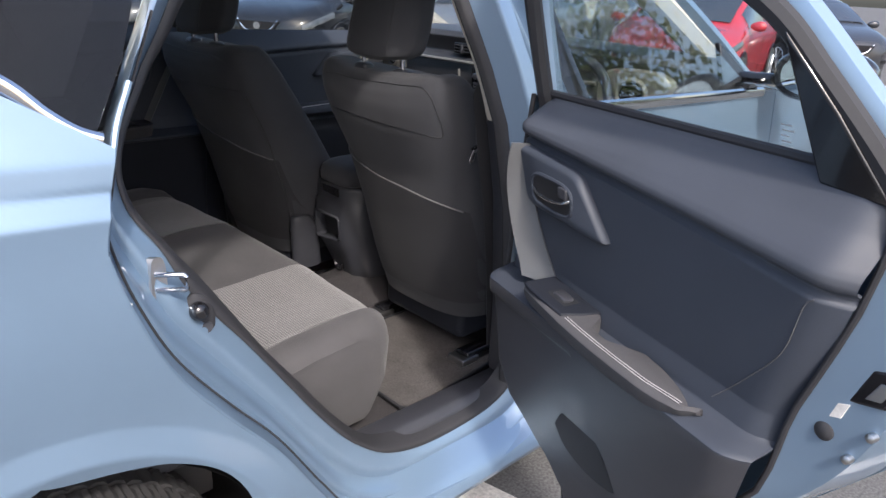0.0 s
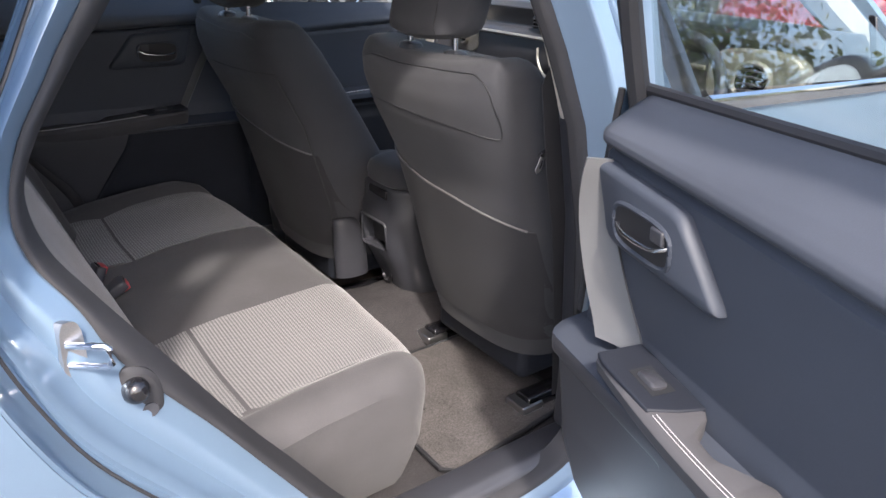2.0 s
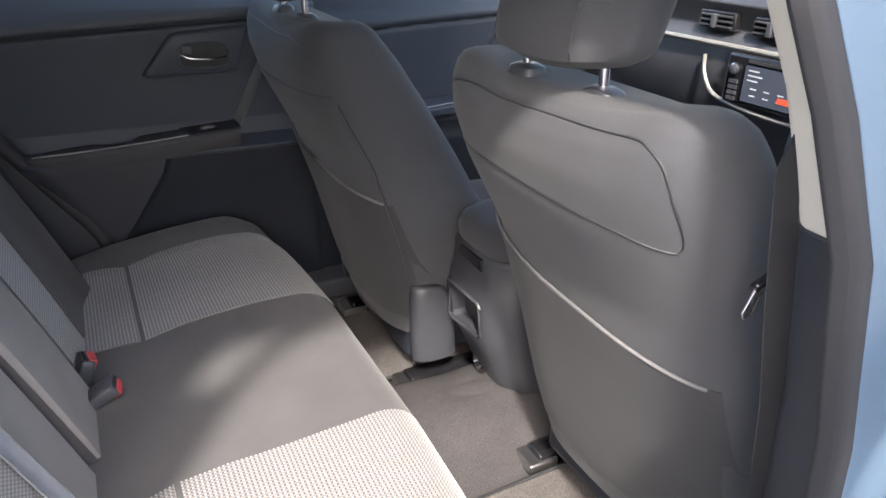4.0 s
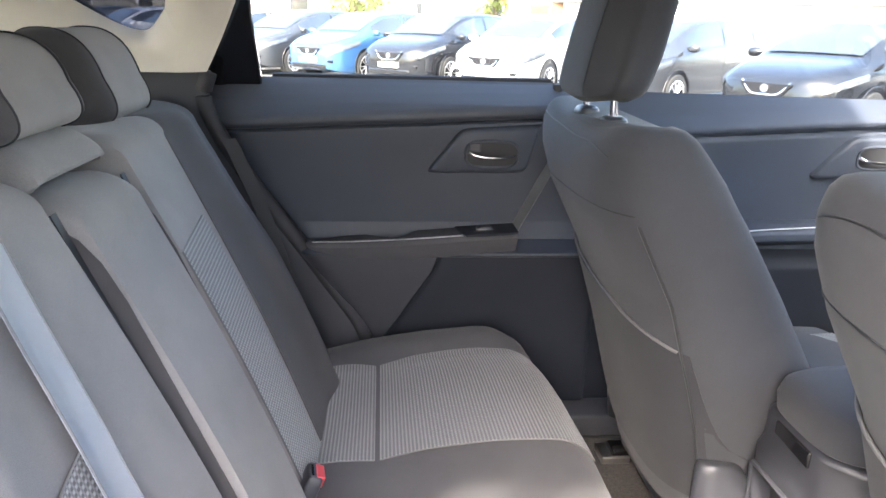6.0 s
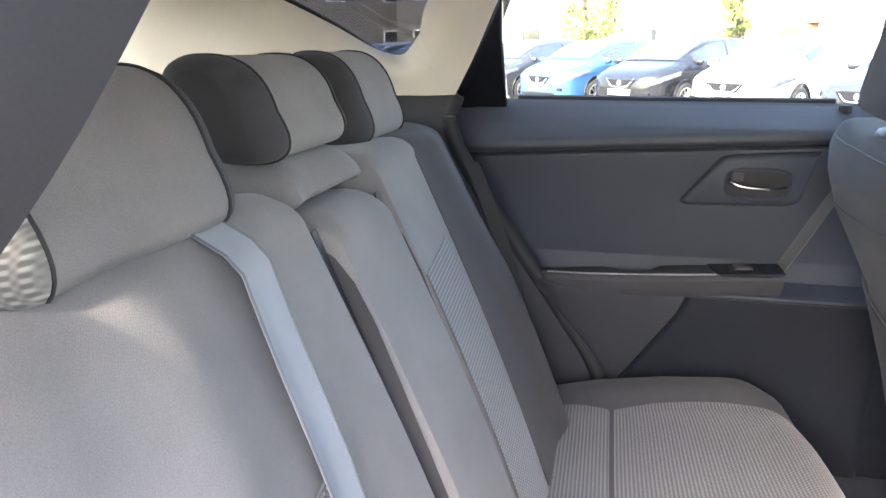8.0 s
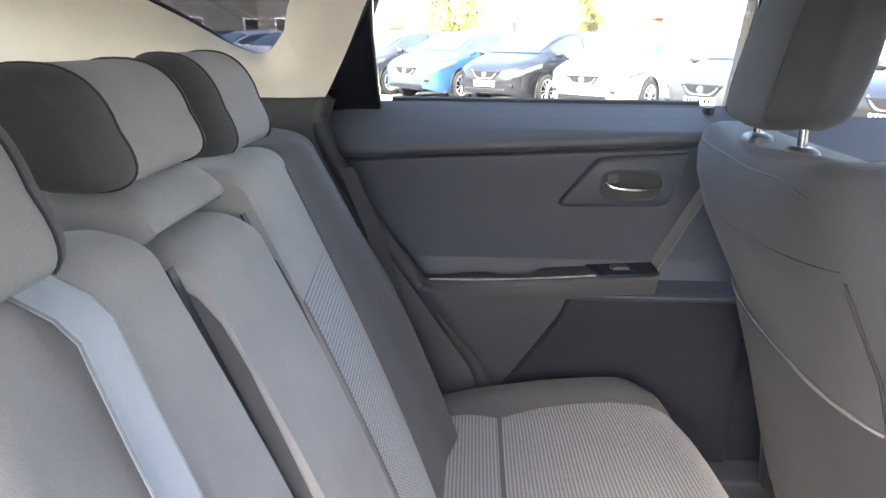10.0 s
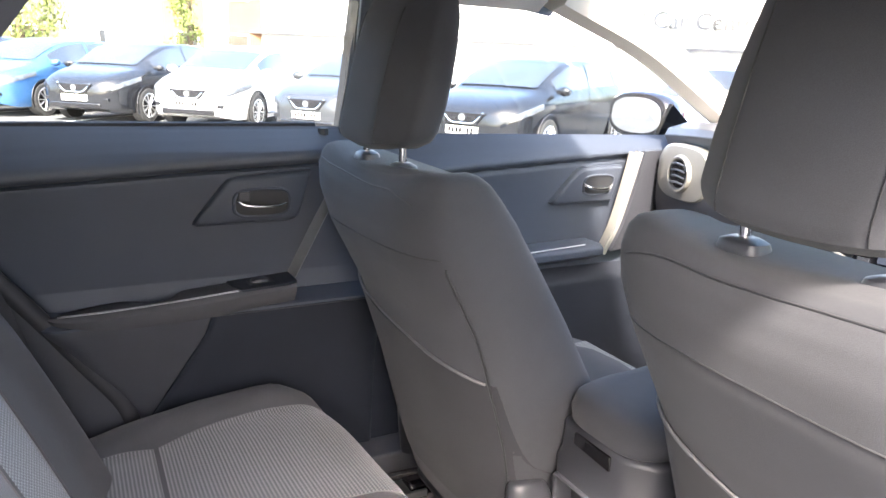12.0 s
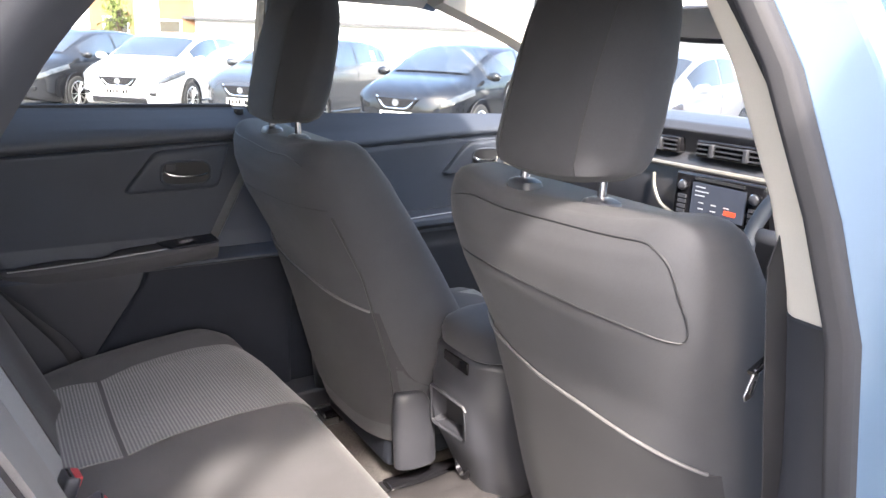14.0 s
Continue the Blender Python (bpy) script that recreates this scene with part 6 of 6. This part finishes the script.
def building(name, label, mat, m, w, d, h, floors, cols, roof=0.0):
    b = thing(name, label, "building", m)
    part("wall", box(-w / 2, w / 2, 0, d, 0, h), mat, b, smooth=False)
    if roof:
        part("roof", loft([[(x, -0.3, h), (x, d / 2, h + roof), (x, d + 0.3, h), (x, d + 0.3, h + 0.15), (x, d / 2, h + roof + 0.2), (x, -0.3, h + 0.15)] for x in (-w / 2 - 0.2, w / 2 + 0.2)]), SLATE, b, "grey pitched roof", smooth=False)
    else:
        part("parapet", box(-w / 2 - 0.1, w / 2 + 0.1, -0.12, 0.2, h - 0.1, h + 0.25), mat, b, smooth=False)
    for f in range(floors):
        for k in range(cols):
            x = -w / 2 + w * (k + 0.5) / cols
            z = 1.0 + f * 2.8
            wn_ = part("window", box(x - 0.55, x + 0.55, -0.06, 0.02, z, z + 1.3), RENDER, b, smooth=False)
            part("pane", box(x - 0.47, x + 0.47, -0.075, -0.055, z + 0.08, z + 1.22), CARGLASS, wn_, smooth=False)
    return b


def sight(t_x, dist, z=GROUND):
    """A place at a bearing (degrees right of the car's left) and distance."""
    a = radians(t_x)
    return (-0.6 + dist * math.sin(a), -0.8 + dist * math.cos(a), z)


shop = building("showroom", "long white showroom with a sign band", RENDER, pose(*sight(38, 34), 0, 0, -38), 34, 12, 7.0, 0, 1)
part("canopy_edge", box(-16.9, 16.9, -0.35, -0.02, 2.36, 2.50), SLATE, shop, "dark grey canopy edge", smooth=False)
building("brick_house", "tan brick house with white framed windows", BRICK, pose(*sight(10.5, 37), 0, 0, -9), 4.6, 6, 7.0, 2, 2, 2.5)
building("stone_house", "grey stone house with a slate roof", STONE, pose(*sight(-6, 40), 0, 0, 0), 15, 8, 6.0, 2, 5, 3.5)
building("stone_house", "long grey stone terrace with a slate roof", STONE, pose(*sight(-32, 42), 0, 0, 30), 26, 8, 6.0, 2, 8, 3.5)
sign = thing("shop_sign", "grey raised lettering on the white showroom", "sign", pose(*sight(45.5, 33.9, 3.15), 0, 0, -38))
fc = bpy.data.curves.new("sign_text", "FONT")
fc.body, fc.size, fc.extrude, fc.offset, fc.align_x = "Used Car Centre", 1.0, 0.08, 0.012, "CENTER"
tmp = new("tmp_text", fc)
dg = bpy.context.evaluated_depsgraph_get()
me = bpy.data.meshes.new_from_object(tmp.evaluated_get(dg))
bpy.data.objects.remove(tmp)
me.transform(Matrix.Rotation(radians(90), 4, "X"))
me.materials.clear()
me.materials.append(node_mat("grey_letter_paint", (0.045, 0.047, 0.05), 0.6, blot=0.1))
lt = new("lettering", me)
lt.parent = sign

BARK = node_mat("bark", (0.12, 0.09, 0.06), 0.9, grain=0.4, grain_scale=30, bump=0.6)
LEAF = node_mat("leaf", (0.13, 0.16, 0.035), 0.7, blot=0.35, blot_scale=1.2)
LEAF.node_tree.nodes["Principled BSDF"].inputs["Subsurface Weight"].default_value = 0.0


def tree(label, m, h, r, seed, leaves=2600):
    rng = random.Random(seed)
    t = thing("tree", label, "tree", m, "trees")
    part("trunk", tube([(0, 0, 0), (0.05, 0, h * 0.3), (-0.03, 0.04, h * 0.6), (0.0, 0, h * 0.85)], 0.13, 10, 8), BARK, t)
    bm = bmesh.new()
    clumps = []
    for k in range(26):
        a, zz = rng.uniform(0, 6.28), rng.uniform(0.25, 1.0)
        rr = r * (1 - 0.55 * abs(zz - 0.5)) * rng.uniform(0.3, 1.0)
        c = Vector((rr * math.cos(a), rr * math.sin(a), h * zz))
        clumps.append(c)
        part("limb", tube([(0, 0, h * max(0.2, zz - 0.25)), c * 0.5 + Vector((0, 0, h * zz * 0.45)), c], 0.03, 6, 5), BARK, t)
    for k in range(leaves):
        c = rng.choice(clumps)
        p = c + Vector((rng.gauss(0, 1), rng.gauss(0, 1), rng.gauss(0, 1))) * r * 0.22
        q = Euler((rng.uniform(0, 6.28), rng.uniform(0, 6.28), rng.uniform(0, 6.28))).to_matrix()
        s = rng.uniform(0.06, 0.13)
        vs = [bm.verts.new(p + q @ Vector(v) * s) for v in ((-1, 0, 0), (0, -0.5, 0.1), (1, 0, 0), (0, 0.5, 0.1))]
        bm.faces.new(vs)
    part("crown", bm, LEAF, t, "yellow-green leaves")
    return t


tree("yellow-green young tree in the sun", pose(*sight(8.9, 32)), 6.5, 0.8, 3)
tree("green tree behind the parked cars", pose(*sight(-2.0, 36)), 5.0, 1.6, 5)
tree("leafy dark tree at the edge of the yard", pose(11.2, -7.6, GROUND), 6.0, 2.0, 11, 3500)
tree("leafy dark tree across the yard", pose(-9, -16, GROUND), 7.0, 2.2, 8, 3500)


FLAG = node_mat("white_flag_cloth", (0.75, 0.78, 0.80), 0.8, blot=0.05)


def feather_flag(bearing, dist):
    f = thing("feather_flag", "white advertising flag on a thin pole", "flag", pose(*sight(bearing, dist), 0, 0, -bearing), "flags behind the cars")
    part("pole", tube([(0, 0, 0), (0, 0, 3.6), (0.15, 0, 4.2), (0.5, 0, 4.5)], 0.025, 20, 8), STEEL, f)
    part("cloth", sheet(lambda u, v: (0.04 + 0.75 * u, 0.05 * math.sin(5 * v + 2 * u), 1.0 + (3.1 + 0.25 * u) * v), 6, 14, 0.004), FLAG, f, "white flag cloth")


for b in (1.3, 5.4, 10.0, -14.0):
    feather_flag(b, 28)
